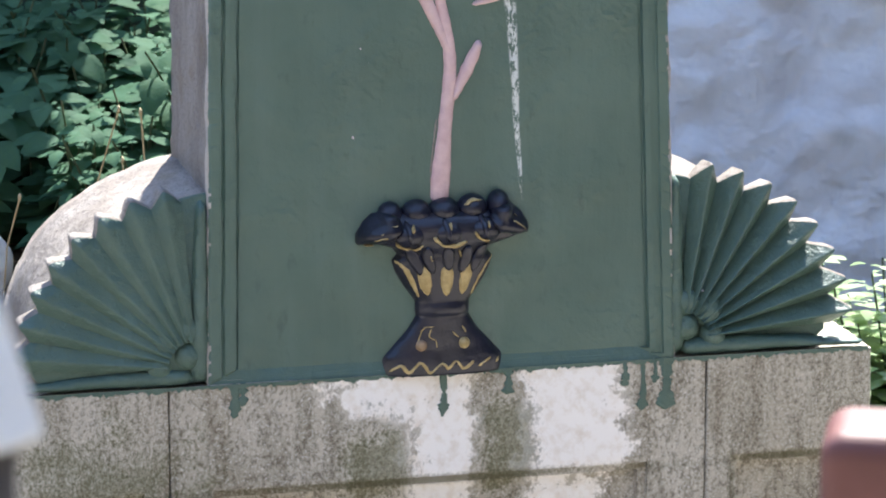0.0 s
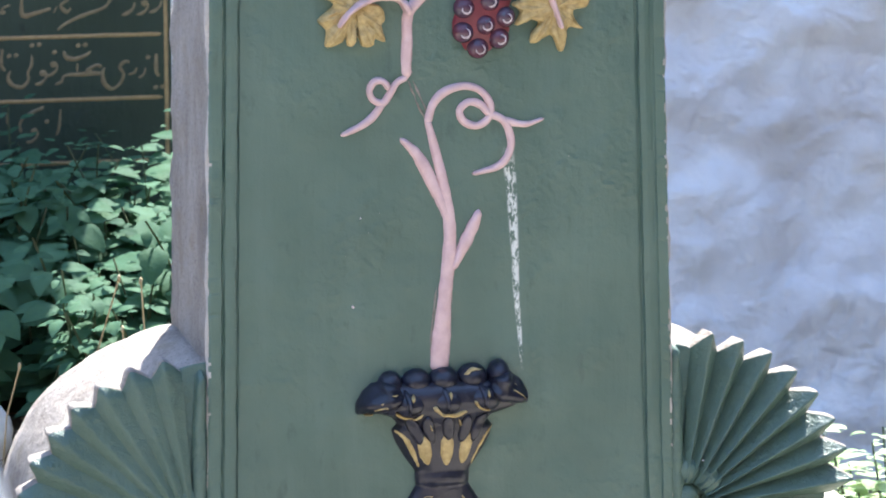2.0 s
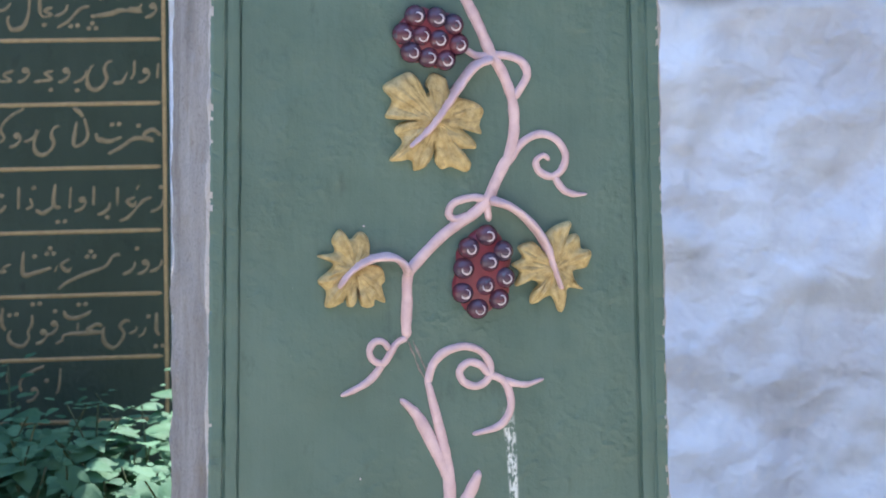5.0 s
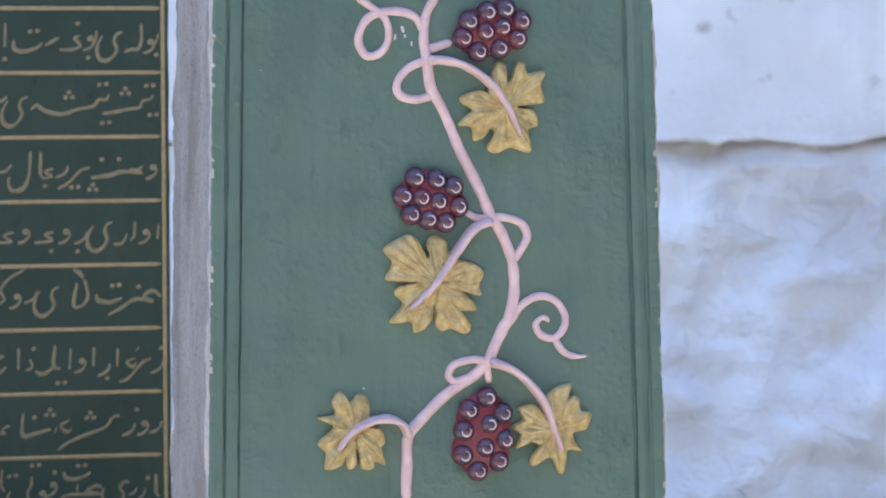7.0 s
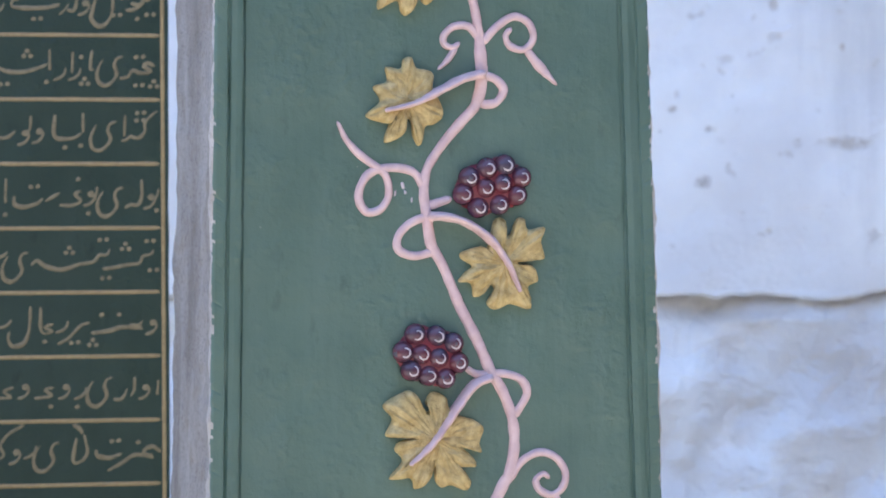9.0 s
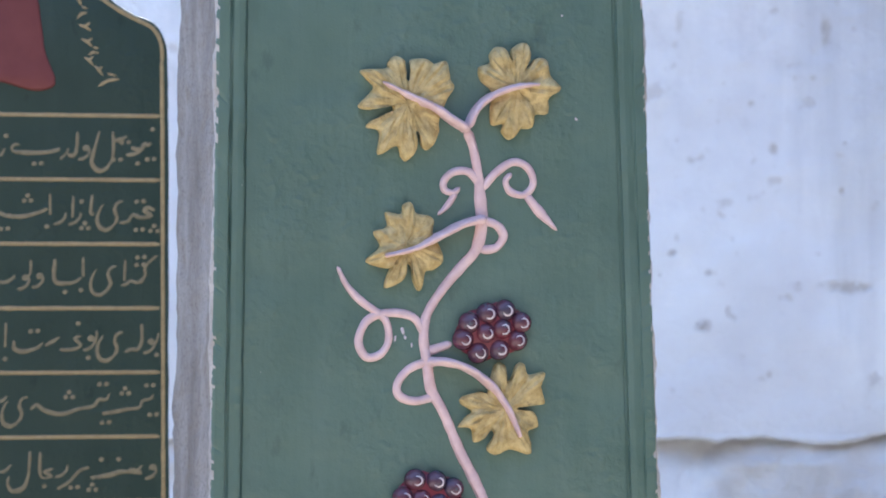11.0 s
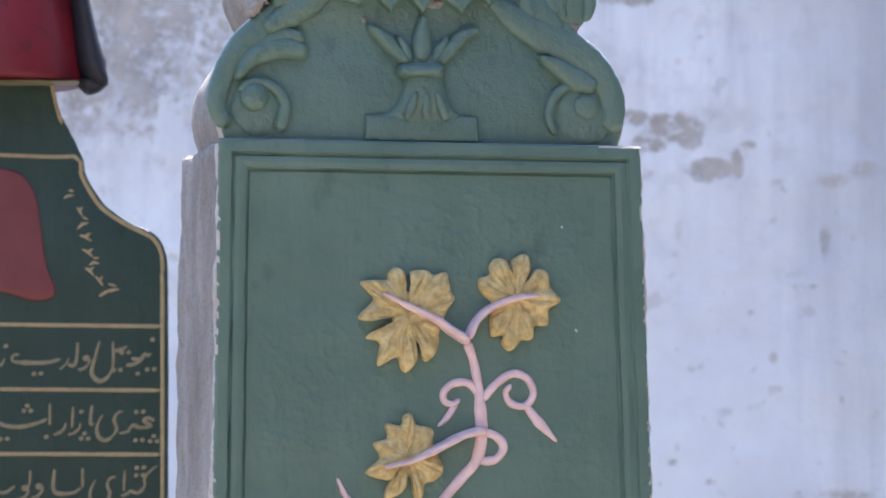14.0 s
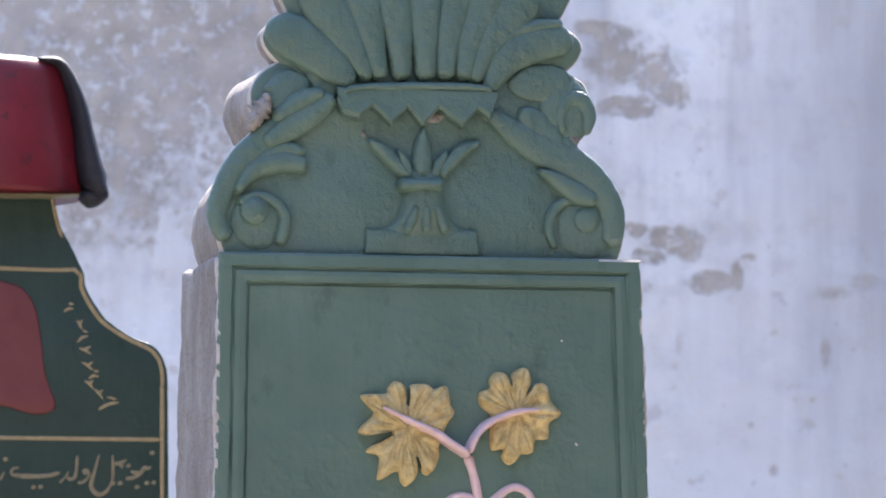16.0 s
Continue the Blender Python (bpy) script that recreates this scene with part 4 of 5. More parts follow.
def grapes(spots, base):
    """A bunch of round grapes, each with a white painted ring."""
    mx = sum(p[0] for p in spots) / len(spots)
    mz = sum(p[1] for p in spots) / len(spots)
    bm = bmesh.new()
    # one swelling under all the grapes, following their outline
    rings = []
    for k in range(6):
        a = math.pi / 2 * k / 6
        ring = []
        for j in range(40):
            t = 2 * math.pi * j / 40
            d = Vector((math.cos(t), math.sin(t)))
            reach = max((x - mx) * d.x + (z - mz) * d.y + 8.5 * (1 - 0.5 * abs((x - mx) * d.y - (z - mz) * d.x) / 25) for x, z in spots)
            reach *= math.cos(a) ** 0.6
            ring.append(bm.verts.new(((mx + d.x * reach) * MM, (FIELD + 1 - 11.5 * math.sin(a)) * MM, (mz + d.y * reach) * MM)))
        rings.append(ring)
    for r, q in zip(rings, rings[1:]):
        for j in range(40):
            bm.faces.new((r[j], r[(j + 1) % 40], q[(j + 1) % 40], q[j]))
    bm.faces.new(rings[-1])
    bunch = part("grape_backing", bm, WINE, stone, "dark purple and wine-red bunch of grapes")
    for i, (x, z) in enumerate(spots):
        r = 10.9 + 1.0 * noise.noise((x, z, 0))
        cy = FIELD - 5.0
        g = lump(bmesh.new(), x, z, cy, r, r, r * 1.02, 0, 18, 8)
        grape = part("grape", g, PURPLE, bunch)
        b2 = bmesh.new()
        ox, oz, rr = x + 0.6, z - 0.3, 4.6
        start = 200 + 70 * noise.noise((x * 3.1, 0, z * 2.3))
        pts = [(ox + rr * math.cos(radians(start + a)), oz + rr * math.sin(radians(start + a))) for a in range(0, 261, 26)]
        on = lambda px, pz: cy - 1.02 * math.sqrt(max(1.0, r * r - (px - x) ** 2 - (pz - z) ** 2)) + 0.2
        ridge(b2, pts, [0.8, 1.8, 2.2, 1.8, 0.8], 0.5, on, 4, 1.5, 0.5, 0, 0.8)
        part("white_ring", b2, WHITE, grape)


grapes([(44, 570), (26, 558), (60, 554), (46, 544), (21, 538), (62, 528), (42, 521), (20, 514), (56, 507), (35, 498)], 0)
grapes([(-28, 786), (-7, 784), (10, 777), (-40, 769), (-22, 767), (-5, 763), (15, 758), (-32, 751), (-15, 746), (2, 743)], 0)
grapes([(26, 938), (44, 947), (62, 950), (78, 938), (20, 922), (42, 928), (59, 932), (35, 909), (56, 912), (74, 921)], 0)


# ---------------------------------------------------------------- the crest
def crest():
    half = [(180, 1324), (188, 1339), (188, 1356), (184, 1378), (170, 1398), (150, 1414), (137, 1427), (147, 1442), (156, 1462), (156, 1482), (147, 1497), (131, 1507), (144, 1522), (146, 1535), (137, 1546), (123, 1554), (129, 1570)]
    axis = -16.1
    half = [(x - axis, z) for x, z in half]
    half[0] = (half[0][0], 1309)
    low = [tuple(p) for p in curve_through(half[:12] + [(half[11][0] - 22, half[11][1] + 4)], 5)]
    out = [(axis + x, z) for x, z in low] + [(axis - x, z) for x, z in reversed(low)]
    # worn edges get the pale tone as a painted rim light
    bm = slab_of(bmesh.new(), out, 13, 158, 5, 2.2, 0, 1, 10, True, 2)
    body = part("crest", bm, (SIDE, GREEN_CARVED, RIM_LIT_CHIP), stone, "carved crest with scrolls, a small vase and a plumed palmette")
    high = [(half[11][0] - 20, half[11][1] - 14)] + half[11:] + [(152, 1592), (128, 1630), (92, 1660), (48, 1678)]
    high = [tuple(p) for p in curve_through(high, 5)]
    out = [(axis + x, z) for x, z in high] + [(axis, 1684)] + [(axis - x, z) for x, z in reversed(high)]
    part("palmette_ground", slab_of(bmesh.new(), out, 12.5, 42, 5, 1.2, 0, 1, 5, True, 2), (SIDE, GREEN_CARVED, RIM_LIT_CHIP), body)
    G = 13.5

    def carved(name, pts, width, height, base=G, keel=0.0, crown=0.62):
        part(name, ridge(bmesh.new(), pts, width, height, base, 14, 3.0, 0.35, keel, 0.15, crown), GREEN_CARVED, body)

    # side scrolls with fronds; one side is worn flat
    carved("scroll", [(-212, 1331), (-222, 1353), (-217, 1378), (-202, 1404), (-178, 1428), (-149, 1453)], [16, 20, 24, 28, 30, 22], 9, G)
    carved("frond", [(-204, 1378), (-188, 1399), (-160, 1410), (-132, 1405)], [10, 20, 24, 14], 12, G)
    carved("frond", [(-193, 1397), (-171, 1416), (-152, 1422), (-135, 1417)], [8, 16, 18, 10], 10, G)
    carved("frond", [(-179, 1425), (-146, 1447), (-123, 1462), (-107, 1476)], [14, 28, 30, 14], 14, G)
    carved("frond", [(-168, 1449), (-143, 1468), (-116, 1479)], [12, 20, 22, 12], 15, G)
    carved("volute_rim", [(-161, 1328), (-155, 1352), (-164, 1369), (-185, 1376), (-202, 1367)], [13, 14, 12, 11, 9], 9, G)
    carved("shoulder", [(-157, 1500), (-153, 1478), (-160, 1450)], [40, 48, 40, 24], 9, G)
    carved("shoulder", [(-133, 1503), (-118, 1490), (-105, 1473)], [16, 26, 24], 5, G)
    carved("scroll", [(48, 1464), (81, 1440), (115, 1423), (144, 1408), (167, 1384), (176, 1359), (174, 1333)], [14, 26, 34, 34, 32, 26, 20], 9, G)
    carved("frond", [(98, 1407), (115, 1399), (136, 1386), (159, 1377)], [5, 18, 24, 14], 13, G)
    carved("frond", [(81, 1468), (104, 1444), (124, 1424)], [12, 34, 38, 18], 7, G)
    carved("volute_rim", [(117, 1330), (110, 1349), (116, 1369), (132, 1379), (151, 1379)], [8, 10, 10, 11, 9], 7, G)
    carved("curl_rim", [(124, 1444), (122, 1464), (131, 1478), (144, 1477), (151, 1462), (147, 1443)], [8, 12, 16, 16, 14, 8], 6, G - 4)
    part("curl_ground", lump(bmesh.new(), 128, 1468, G + 1, 27, 34, 9, 8, 28, 7), GREEN_CARVED, body)
    carved("shoulder", [(69, 1490), (101, 1494), (136, 1492)], [16, 36, 40, 26], 6, G)
    carved("shoulder", [(115, 1436), (130, 1429), (141, 1426)], [20, 30, 16], 6, G)
    for x, z, r, h in ((-182, 1352, 27, 7), (148, 1352, 30, 6)):
        part("volute", lump(bmesh.new(), x, z, G + 1, r, r * 1.1, h, 0, 28, 7), GREEN_CARVED, body)
    for x, z, r, h in ((-186, 1361, 14.5, 9), (148, 1359, 13, 5)):
        part("volute_eye", lump(bmesh.new(), x, z, G - 5, r, r, h, 0, 24, 7), GREEN_CARVED, body)
    # one curl is broken open, and the paint is scraped below the valance
    for pts, w, h in (([(-171, 1471), (-178, 1462), (-186, 1448), (-190, 1438)], [8, 20, 24, 16, 8], 16), ([(-176, 1476), (-174, 1466)], [6, 9, 5], 20), ([(-78, 1442), (-75, 1436)], [3, 5, 2], 6), ([(-20, 1459), (-6, 1456), (6, 1460)], [3, 8, 9, 3], 2.5), ([(44, 1458), (62, 1452), (80, 1447)], [2, 4, 5, 2], 2.5), ([(126, 1444), (136, 1437), (141, 1442)], [4, 12, 14, 6], 5)):
        part("bare_patch", ridge(bmesh.new(), pts, w, h, G, 6, 2, 0.5, 0, 1.6), SIDE, body)
    # small vase in the middle
    plinth = along((-77, 1320), (39, 1320), 8) + along((39, 1320), (37, 1346), 8) + along((37, 1346), (-75, 1346), 8) + along((-75, 1346), (-77, 1320), 8)
    part("vase_foot", slab_of(bmesh.new(), plinth, G - 7, G + 2, 3, 1.0, layers=1), GREEN_CARVED, body)
    b = bmesh.new()
    rows = []
    for z, w, d in ((1331, 56, 6), (1340, 50, 7), (1350, 36, 10), (1358, 27, 14), (1372, 22, 14), (1380, 21, 14), (1396, 22, 12), (1404, 24, 8), (1412, 22, 4), (1420, 14, 2)):
        rows.append([b.verts.new(((axis + w * u) * MM, (G - d * (1 - abs(u) ** 2.4) ** 0.5) * MM, z * MM)) for u in [-1 + 2 * j / 16 for j in range(17)]])
    for r, s in zip(rows, rows[1:]):
        for j in range(16):
            b.faces.new((r[j], r[j + 1], s[j + 1], s[j]))
    part("cup", b, GREEN_CARVED, body)
    carved("collar", [(-45, 1389), (-21, 1390), (3, 1390)], 15, 20)
    for pts, w, h in (([(-20, 1395), (-19, 1418), (-19, 1446)], [12, 21, 18, 3], 13), ([(-30, 1396), (-37, 1412), (-44, 1425)], [9, 14, 4], 11), ([(-9, 1397), (0, 1413), (7, 1426)], [9, 14, 4], 11),
                      ([(-32, 1396), (-45, 1409), (-58, 1422), (-74, 1433)], [9, 14, 16, 14, 6], 12), ([(-2, 1397), (9, 1412), (22, 1425), (40, 1433)], [9, 14, 16, 14, 6], 12)):
        carved("cup_petal", pts, w, h, G)
    for dx in (-16, 0, 16):
        carved("foot_flute", [(axis + dx * 0.6, 1370), (axis + dx, 1352), (axis + dx * 1.3, 1342)], [6, 10, 9], 6, G - 10)
    # hanging valance with points
    b = bmesh.new()
    teeth = [(-106, 1470), (-100, 1456), (-84, 1452), (-71, 1464), (-51, 1446), (-36, 1464), (-20, 1446), (-4, 1464), (20, 1446), (35, 1464), (48, 1455), (54, 1472)]
    x0, x1 = teeth[0][0], teeth[-1][0]
    lows = []
    for k in range(121):
        x = x0 + (x1 - x0) * k / 120
        for p, q in zip(teeth, teeth[1:]):
            if p[0] <= x <= q[0] + 0.01:
                z = p[1] + (q[1] - p[1]) * (x - p[0]) / max(1, q[0] - p[0])
                break
        lows.append((x, z))
    cols = []
    for x, z in lows:
        up = 1482
        cols.append([b.verts.new((x * MM, y * MM, zz * MM)) for y, zz in ((G, z), (G - 14, z + 1), (G - 17, z + 5), (G - 16, (z + up) / 2), (G - 15, up), (G - 8, up + 3))])
    for c, d in zip(cols, cols[1:]):
        for j in range(5):
            b.faces.new((c[j], c[j + 1], d[j + 1], d[j]))
    part("valance", b, GREEN_CARVED, body, smooth=False)
    carved("cord", [(-102, 1478), (-82, 1483), (-20, 1486), (40, 1486), (49, 1481)], [8, 10, 10, 10, 8], 18)
    # plumes of the palmette
    carved("plume", [(-87, 1486), (-127, 1519), (-155, 1534), (-175, 1540)], [16, 36, 46, 46, 34], 12, G - 2, 0.0, 0.5)
    carved("plume", [(-73, 1490), (-92, 1529), (-116, 1562), (-130, 1587)], [13, 26, 40, 48, 44], 13, G - 2, 0.0, 0.5)
    carved("plume", [(-61, 1491), (-70, 1531), (-79, 1569), (-85, 1597)], [15, 23, 32, 38, 36], 14, G - 2, 0.0, 0.5)
    carved("plume", [(-40, 1491), (-43, 1531), (-48, 1570), (-51, 1604)], [19, 25, 32, 37, 36], 14, G - 2, 0.0, 0.5)
    carved("plume", [(-16, 1492), (-17, 1532), (-17, 1571), (-17, 1605)], [20, 25, 31, 36, 36], 14, G - 2, 0.0, 0.5)
    carved("plume", [(3, 1493), (7, 1533), (15, 1572), (21, 1606)], [19, 24, 30, 36, 34], 14, G - 2, 0.0, 0.5)
    carved("plume", [(21, 1493), (29, 1534), (43, 1573), (58, 1602)], [17, 25, 34, 42, 38], 14, G - 2, 0.0, 0.5)
    carved("plume", [(32, 1491), (45, 1528), (69, 1560), (95, 1587)], [13, 24, 36, 44, 42], 13, G - 2, 0.0, 0.5)
    carved("plume", [(45, 1483), (68, 1519), (100, 1534), (135, 1536)], [14, 30, 38, 36, 26], 12, G - 2, 0.0, 0.5)
    carved("plume", [(52, 1521), (69, 1540), (95, 1550), (124, 1553)], [6, 12, 14, 8], 12, G - 2, 0.0, 0.5)


crest()

# ---------------------------------------------------------------- neighbouring inscribed stone with fez
NEXT = pose(-0.331, 0.9, 0.55, 0, 0, 15.0)
headstone = thing("inscribed_headstone", NEXT, "dark green inscribed gravestone with gilt lines and a carved red fez", "gravestone")


def next_stone():
    ax = -225
    shoulder = [(0, 1239), (-3, 1263), (-16, 1283), (-47, 1297), (-77, 1318), (-97, 1346), (-102, 1356), (-103, 1370), (-107, 1379), (-125, 1414), (-135, 1433), (-140, 1461)]
    right = [(3, 0), (2, 600), (1, 1150)] + shoulder
    half = [tuple(p) for p in along(right[0], right[1], 40) + along(right[1], right[2], 40)] + [tuple(p) for p in curve_through(right[2:], 6)]
    out = half + [(2 * ax - x, z) for x, z in reversed(half)]
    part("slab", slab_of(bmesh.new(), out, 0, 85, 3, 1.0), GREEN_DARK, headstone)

    def line(pts, w=6.0, name="gilt_line"):
        part(name, ridge(bmesh.new(), pts, w, 1.2, 0.6, 4, 8, 0.3, 0, 0.3), GILT, headstone)

    line([(-4.5, 200), (-5.5, 700), (-7, 1170), (-8, 1240)])
    line([(2 * ax + 7, 200), (2 * ax + 10, 1240)])
    arch = [(-7, 1232), (-8.5, 1259), (-19, 1278), (-50, 1293), (-82, 1314), (-102, 1343), (-107, 1354), (-107, 1368), (-115, 1375), (-137, 1374)]
    line(arch + [(ax, arch[-1][1] + 1)])
    line([(2 * ax - x, z) for x, z in arch] + [(ax, arch[-1][1] + 1)])
    for k in range(13):
        z = 1172 - 77.0 * k
        line([(-7, z), (ax, z + 0.5), (2 * ax + 9, z)])
    line([(-145, 1470), (-141, 1451), (-136, 1430), (-129, 1410)], 5)
    # painted dervish cap
    cap = [(-205, 1360), (-179, 1352), (-162, 1328), (-154, 1284), (-149, 1247), (-137, 1216), (-141, 1205), (-163, 1201), (-190, 1208), (-203, 1211)]
    cap = [(x - ax, z) for x, z in cap]
    ring = [tuple(p) for p in curve_through(cap, 5)]
    ring = [(ax + x, z) for x, z in ring] + [(ax - x, z) for x, z in reversed(ring)]
    part("painted_cap", slab_of(bmesh.new(), ring, -4, 2, 3, 0.3, layers=1), MAROON, headstone, "dull maroon painted dervish cap in low relief")
    # slanting small writing beside it, too faint to read
    for x, z, w, a in ((-121, 1325, 14, 15), (-108, 1308, 13, -60), (-104, 1291, 16, 30), (-101, 1276, 18, -25), (-98, 1258, 18, -35), (-90, 1245, 14, 10), (-96, 1236, 16, -40), (-84, 1225, 16, -50), (-72, 1211, 24, 20)):
        dx, dz = math.cos(radians(a)) * w * 0.66, math.sin(radians(a)) * w * 0.66
        line([(x - dx, z - dz), (x - 1, z + 3), (x + dx, z + dz)], 5.0, "writing_bar")
        line([(x - dx * 0.3, z + 7 + dz), (x + dx * 0.8, z + 8)], 4.0, "writing_bar")
    # fez on its neck
    bm = bmesh.new()
    rows = [(1462, 124), (1464, 127), (1470, 128), (1500, 126), (1540, 121), (1580, 115), (1608, 110), (1618, 106), (1624, 99), (1627, 88), (1628, 0.5)]
    n = 48
    rings = []
    for z, r in rows:
        rings.append([bm.verts.new(((ax + r * math.cos(2 * math.pi * j / n)) * MM, (45 + r * 0.95 * math.sin(2 * math.pi * j / n)) * MM, z * MM)) for j in range(n)])
    for a, b in zip(rings, rings[1:]):
        for j in range(n):
            bm.faces.new((a[j], a[(j + 1) % n], b[(j + 1) % n], b[j]))
    bm.faces.new(rings[0])
    fez = part("fez", bm, FEZ, headstone, "glossy dark red carved fez")
    b = bmesh.new()
    ridge(b, [(ax - 112, 1461), (ax, 1459), (ax + 112, 1461)], 2.2, 56, 0, 6, 6)
    part("fez_band", b, LETTER, fez)
    # black tassel hanging at the side
    b = bmesh.new()
    ridge(b, [(-170, 1624), (-140, 1621), (-124, 1598), (-112, 1564), (-105, 1527), (-99, 1496), (-90, 1473), (-77, 1461)], [8, 16, 20, 24, 26, 32, 38, 16], 40, 4, 14, 3, wobble=0.02)
    ridge(b, [(-112, 1466), (-96, 1461), (-80, 1459)], [12, 24, 12], 30, 4, 14, 3, wobble=0.02)
    part("tassel", b, TASSEL, fez)


next_stone()


def pen(*pts):
    """One stroke of a reed pen: thin where it runs up and down, broad where it runs along and where it turns."""
    line = [Vector(p) for p in pts]
    width = []
    for i in range(len(line)):
        d = line[min(i + 1, len(line) - 1)] - line[max(i - 1, 0)]
        slant = abs(math.sin(math.atan2(d.y, d.x) - radians(55)))
        width.append((3.0 + 3.6 * slant) * (0.75 if i in (0, len(line) - 1) else 1.0))
    part("inscription", ridge(bmesh.new(), pts, width, 1.1, 0.5, 5, 2.5, 0.3, 0, 0.5), LETTER, headstone)


def dots(x, z, count):
    """Diamond points of the script: one, a pair, or a pyramid."""
    for dx, dz in {1: [(0, 0)], 2: [(-4.2, 0), (4.2, 0.5)], 3: [(-4.2, -2), (4.2, -2), (0, 4)]}[count]:
        part("inscription", lump(bmesh.new(), x + dx, z + dz, 0.5, 3.7, 3.2, 1.0, 20, 8, 3), LETTER, headstone)


def vav(x, z):
    part("inscription", lump(bmesh.new(), x + 0.5, z + 1, 0.5, 5.2, 4.6, 1.0, 15, 10, 3), LETTER, headstone)
    pen((x + 5, z + 2), (x + 4, z - 5), (x - 2, z - 11), (x - 10, z - 13))


def reh(x, z):
    pen((x + 1, z + 1), (x, z - 6), (x - 6, z - 12), (x - 15, z - 15))


def ye(x, z):
    """The deep bowl of a closing letter; x, z: the bowl's foot."""
    pen((x + 22, z + 35), (x + 14, z + 32), (x + 11, z + 24), (x + 14, z + 14), (x + 9, z + 5), (x, z), (x - 8, z + 4), (x - 10, z + 15), (x - 6, z + 26), (x - 2, z + 31))


def writing():
    """Twelve rows, each from its right end; the last is half hidden."""
    dots(-19, 1156, 1)
    pen((-20, 1141), (-24, 1137), (-28, 1139), (-33, 1133), (-39, 1132), (-46, 1134))
    pen((-27, 1137), (-34, 1130), (-42, 1126), (-52, 1125))
    dots(-21, 1120, 2)
    dots(-37, 1115, 1)
    dots(-52, 1140, 2)
    dots(-62, 1119, 2)
    pen((-67, 1154), (-67, 1125), (-74, 1110), (-84, 1106), (-92, 1113), (-92, 1122), (-83, 1154))
    pen((-67, 1143), (-59, 1143), (-49, 1148))
    vav(-100, 1132)
    pen((-110, 1153), (-111, 1132), (-115, 1124), (-123, 1126))
    pen((-120, 1134), (-124, 1126), (-132, 1119))
    pen((-130, 1132), (-145, 1128), (-169, 1127), (-188, 1129), (-187, 1136), (-179, 1137))
    dots(-158, 1114, 2)
    dots(-196, 1147, 1)
    pen((-197, 1133), (-202, 1124), (-208, 1124))
    pen((-92, 1078), (-94, 1054), (-89, 1056))
    dots(-101, 1039, 3)
    pen((-15, 1058), (-24, 1062), (-29, 1058), (-20, 1052), (-33, 1050), (-42, 1053), (-48, 1047))
    dots(-17, 1036, 3)
    dots(-34, 1069, 2)
    dots(-35, 1035, 2)
    pen((-45, 1054), (-48, 1046), (-60, 1043))
    ye(-76, 1035)
    dots(-105, 1069, 1)
    reh(-107, 1056)
    pen((-115, 1076), (-116, 1049))
    reh(-125, 1056)
    pen((-143, 1079), (-143, 1052))
    pen((-145, 1061), (-156, 1056), (-176, 1051), (-196, 1052), (-207, 1057))
    dots(-147, 1039, 1)
    dots(-170, 1072, 3)
    dots(-198, 1036, 2)
    pen((-12, 1005), (-20, 999), (-28, 990), (-28, 980), (-36, 972), (-48, 975))
    dots(-33, 1002, 2)
    dots(-34, 993, 2)
    pen((-52, 1000), (-53, 973))
    pen((-45, 976), (-49, 971), (-58, 968))
    ye(-84, 957)
    pen((-103, 1003), (-103, 978))
    dots(-106, 963, 1)
    pen((-104, 979), (-116, 972), (-137, 974), (-137, 1001))
    dots(-125, 961, 1)
    vav(-156, 979)
    pen((-166, 1000), (-167, 983), (-171, 979))
    vav(-173, 977)
    pen((-184, 981), (-195, 973), (-209, 973))
    pen((-196, 925), (-197, 894))
    dots(-197, 881, 1)
    pen((-186, 904), (-186, 894), (-176, 890), (-159, 894), (-151, 901))
    dots(-162, 914, 2)
    pen((-131, 907), (-138, 903), (-150, 896))
    pen((-105, 909), (-113, 905), (-106, 897), (-116, 892), (-133, 892))
    dots(-109, 923, 1)
    pen((-86, 915), (-88, 901), (-94, 895))
    vav(-94, 904)
    dots(-97, 882, 1)
    ye(-76, 878)
    pen((-32, 923), (-32, 902), (-37, 892), (-45, 892), (-54, 888))
    pen((-11, 912), (-14, 901), (-20, 893))
    vav(-21, 900)
    dots(-14, 885, 1)
    dots(-22, 848, 2)
    pen((-17, 838), (-22, 832), (-31, 830), (-35, 822), (-50, 820), (-64, 817), (-81, 815))
    dots(-52, 841, 3)
    dots(-18, 813, 2)
    dots(-79, 850, 2)
    pen((-71, 840), (-75, 832), (-84, 832), (-91, 824), (-108, 821), (-129, 815), (-149, 819), (-159, 826), (-167, 820))
    dots(-120, 837, 3)
    dots(-76, 804, 2)
    ye(-191, 801)
    pen((-207, 829), (-200, 832), (-194, 837))
    vav(-19, 749)
    pen((-31, 753), (-37, 747), (-48, 747), (-33, 744), (-57, 745), (-71, 741), (-95, 738))
    dots(-81, 760, 1)
    dots(-60, 760, 1)
    dots(-92, 726, 3)
    pen((-95, 751), (-107, 747), (-121, 733), (-135, 725))
    dots(-114, 727, 2)
    reh(-123, 754)
    pen((-139, 750), (-150, 746), (-141, 741), (-154, 741), (-155, 771))
    dots(-150, 729, 1)
    pen((-167, 772), (-169, 743), (-176, 727), (-189, 724), (-194, 733), (-192, 742))
    pen((-207, 746), (-197, 748), (-189, 756))
    pen((-12, 682), (-14, 662))
    vav(-28, 671)
    pen((-41, 686), (-42, 669), (-47, 661))
    pen((-50, 671), (-57, 659), (-68, 658))
    ye(-89, 650)
    reh(-101, 674)
    dots(-111, 650, 1)
    vav(-125, 673)
    pen((-139, 674), (-150, 671), (-142, 664), (-164, 661))
    dots(-143, 651, 1)
    vav(-174, 674)
    pen((-187, 675), (-200, 670), (-191, 663), (-210, 662))
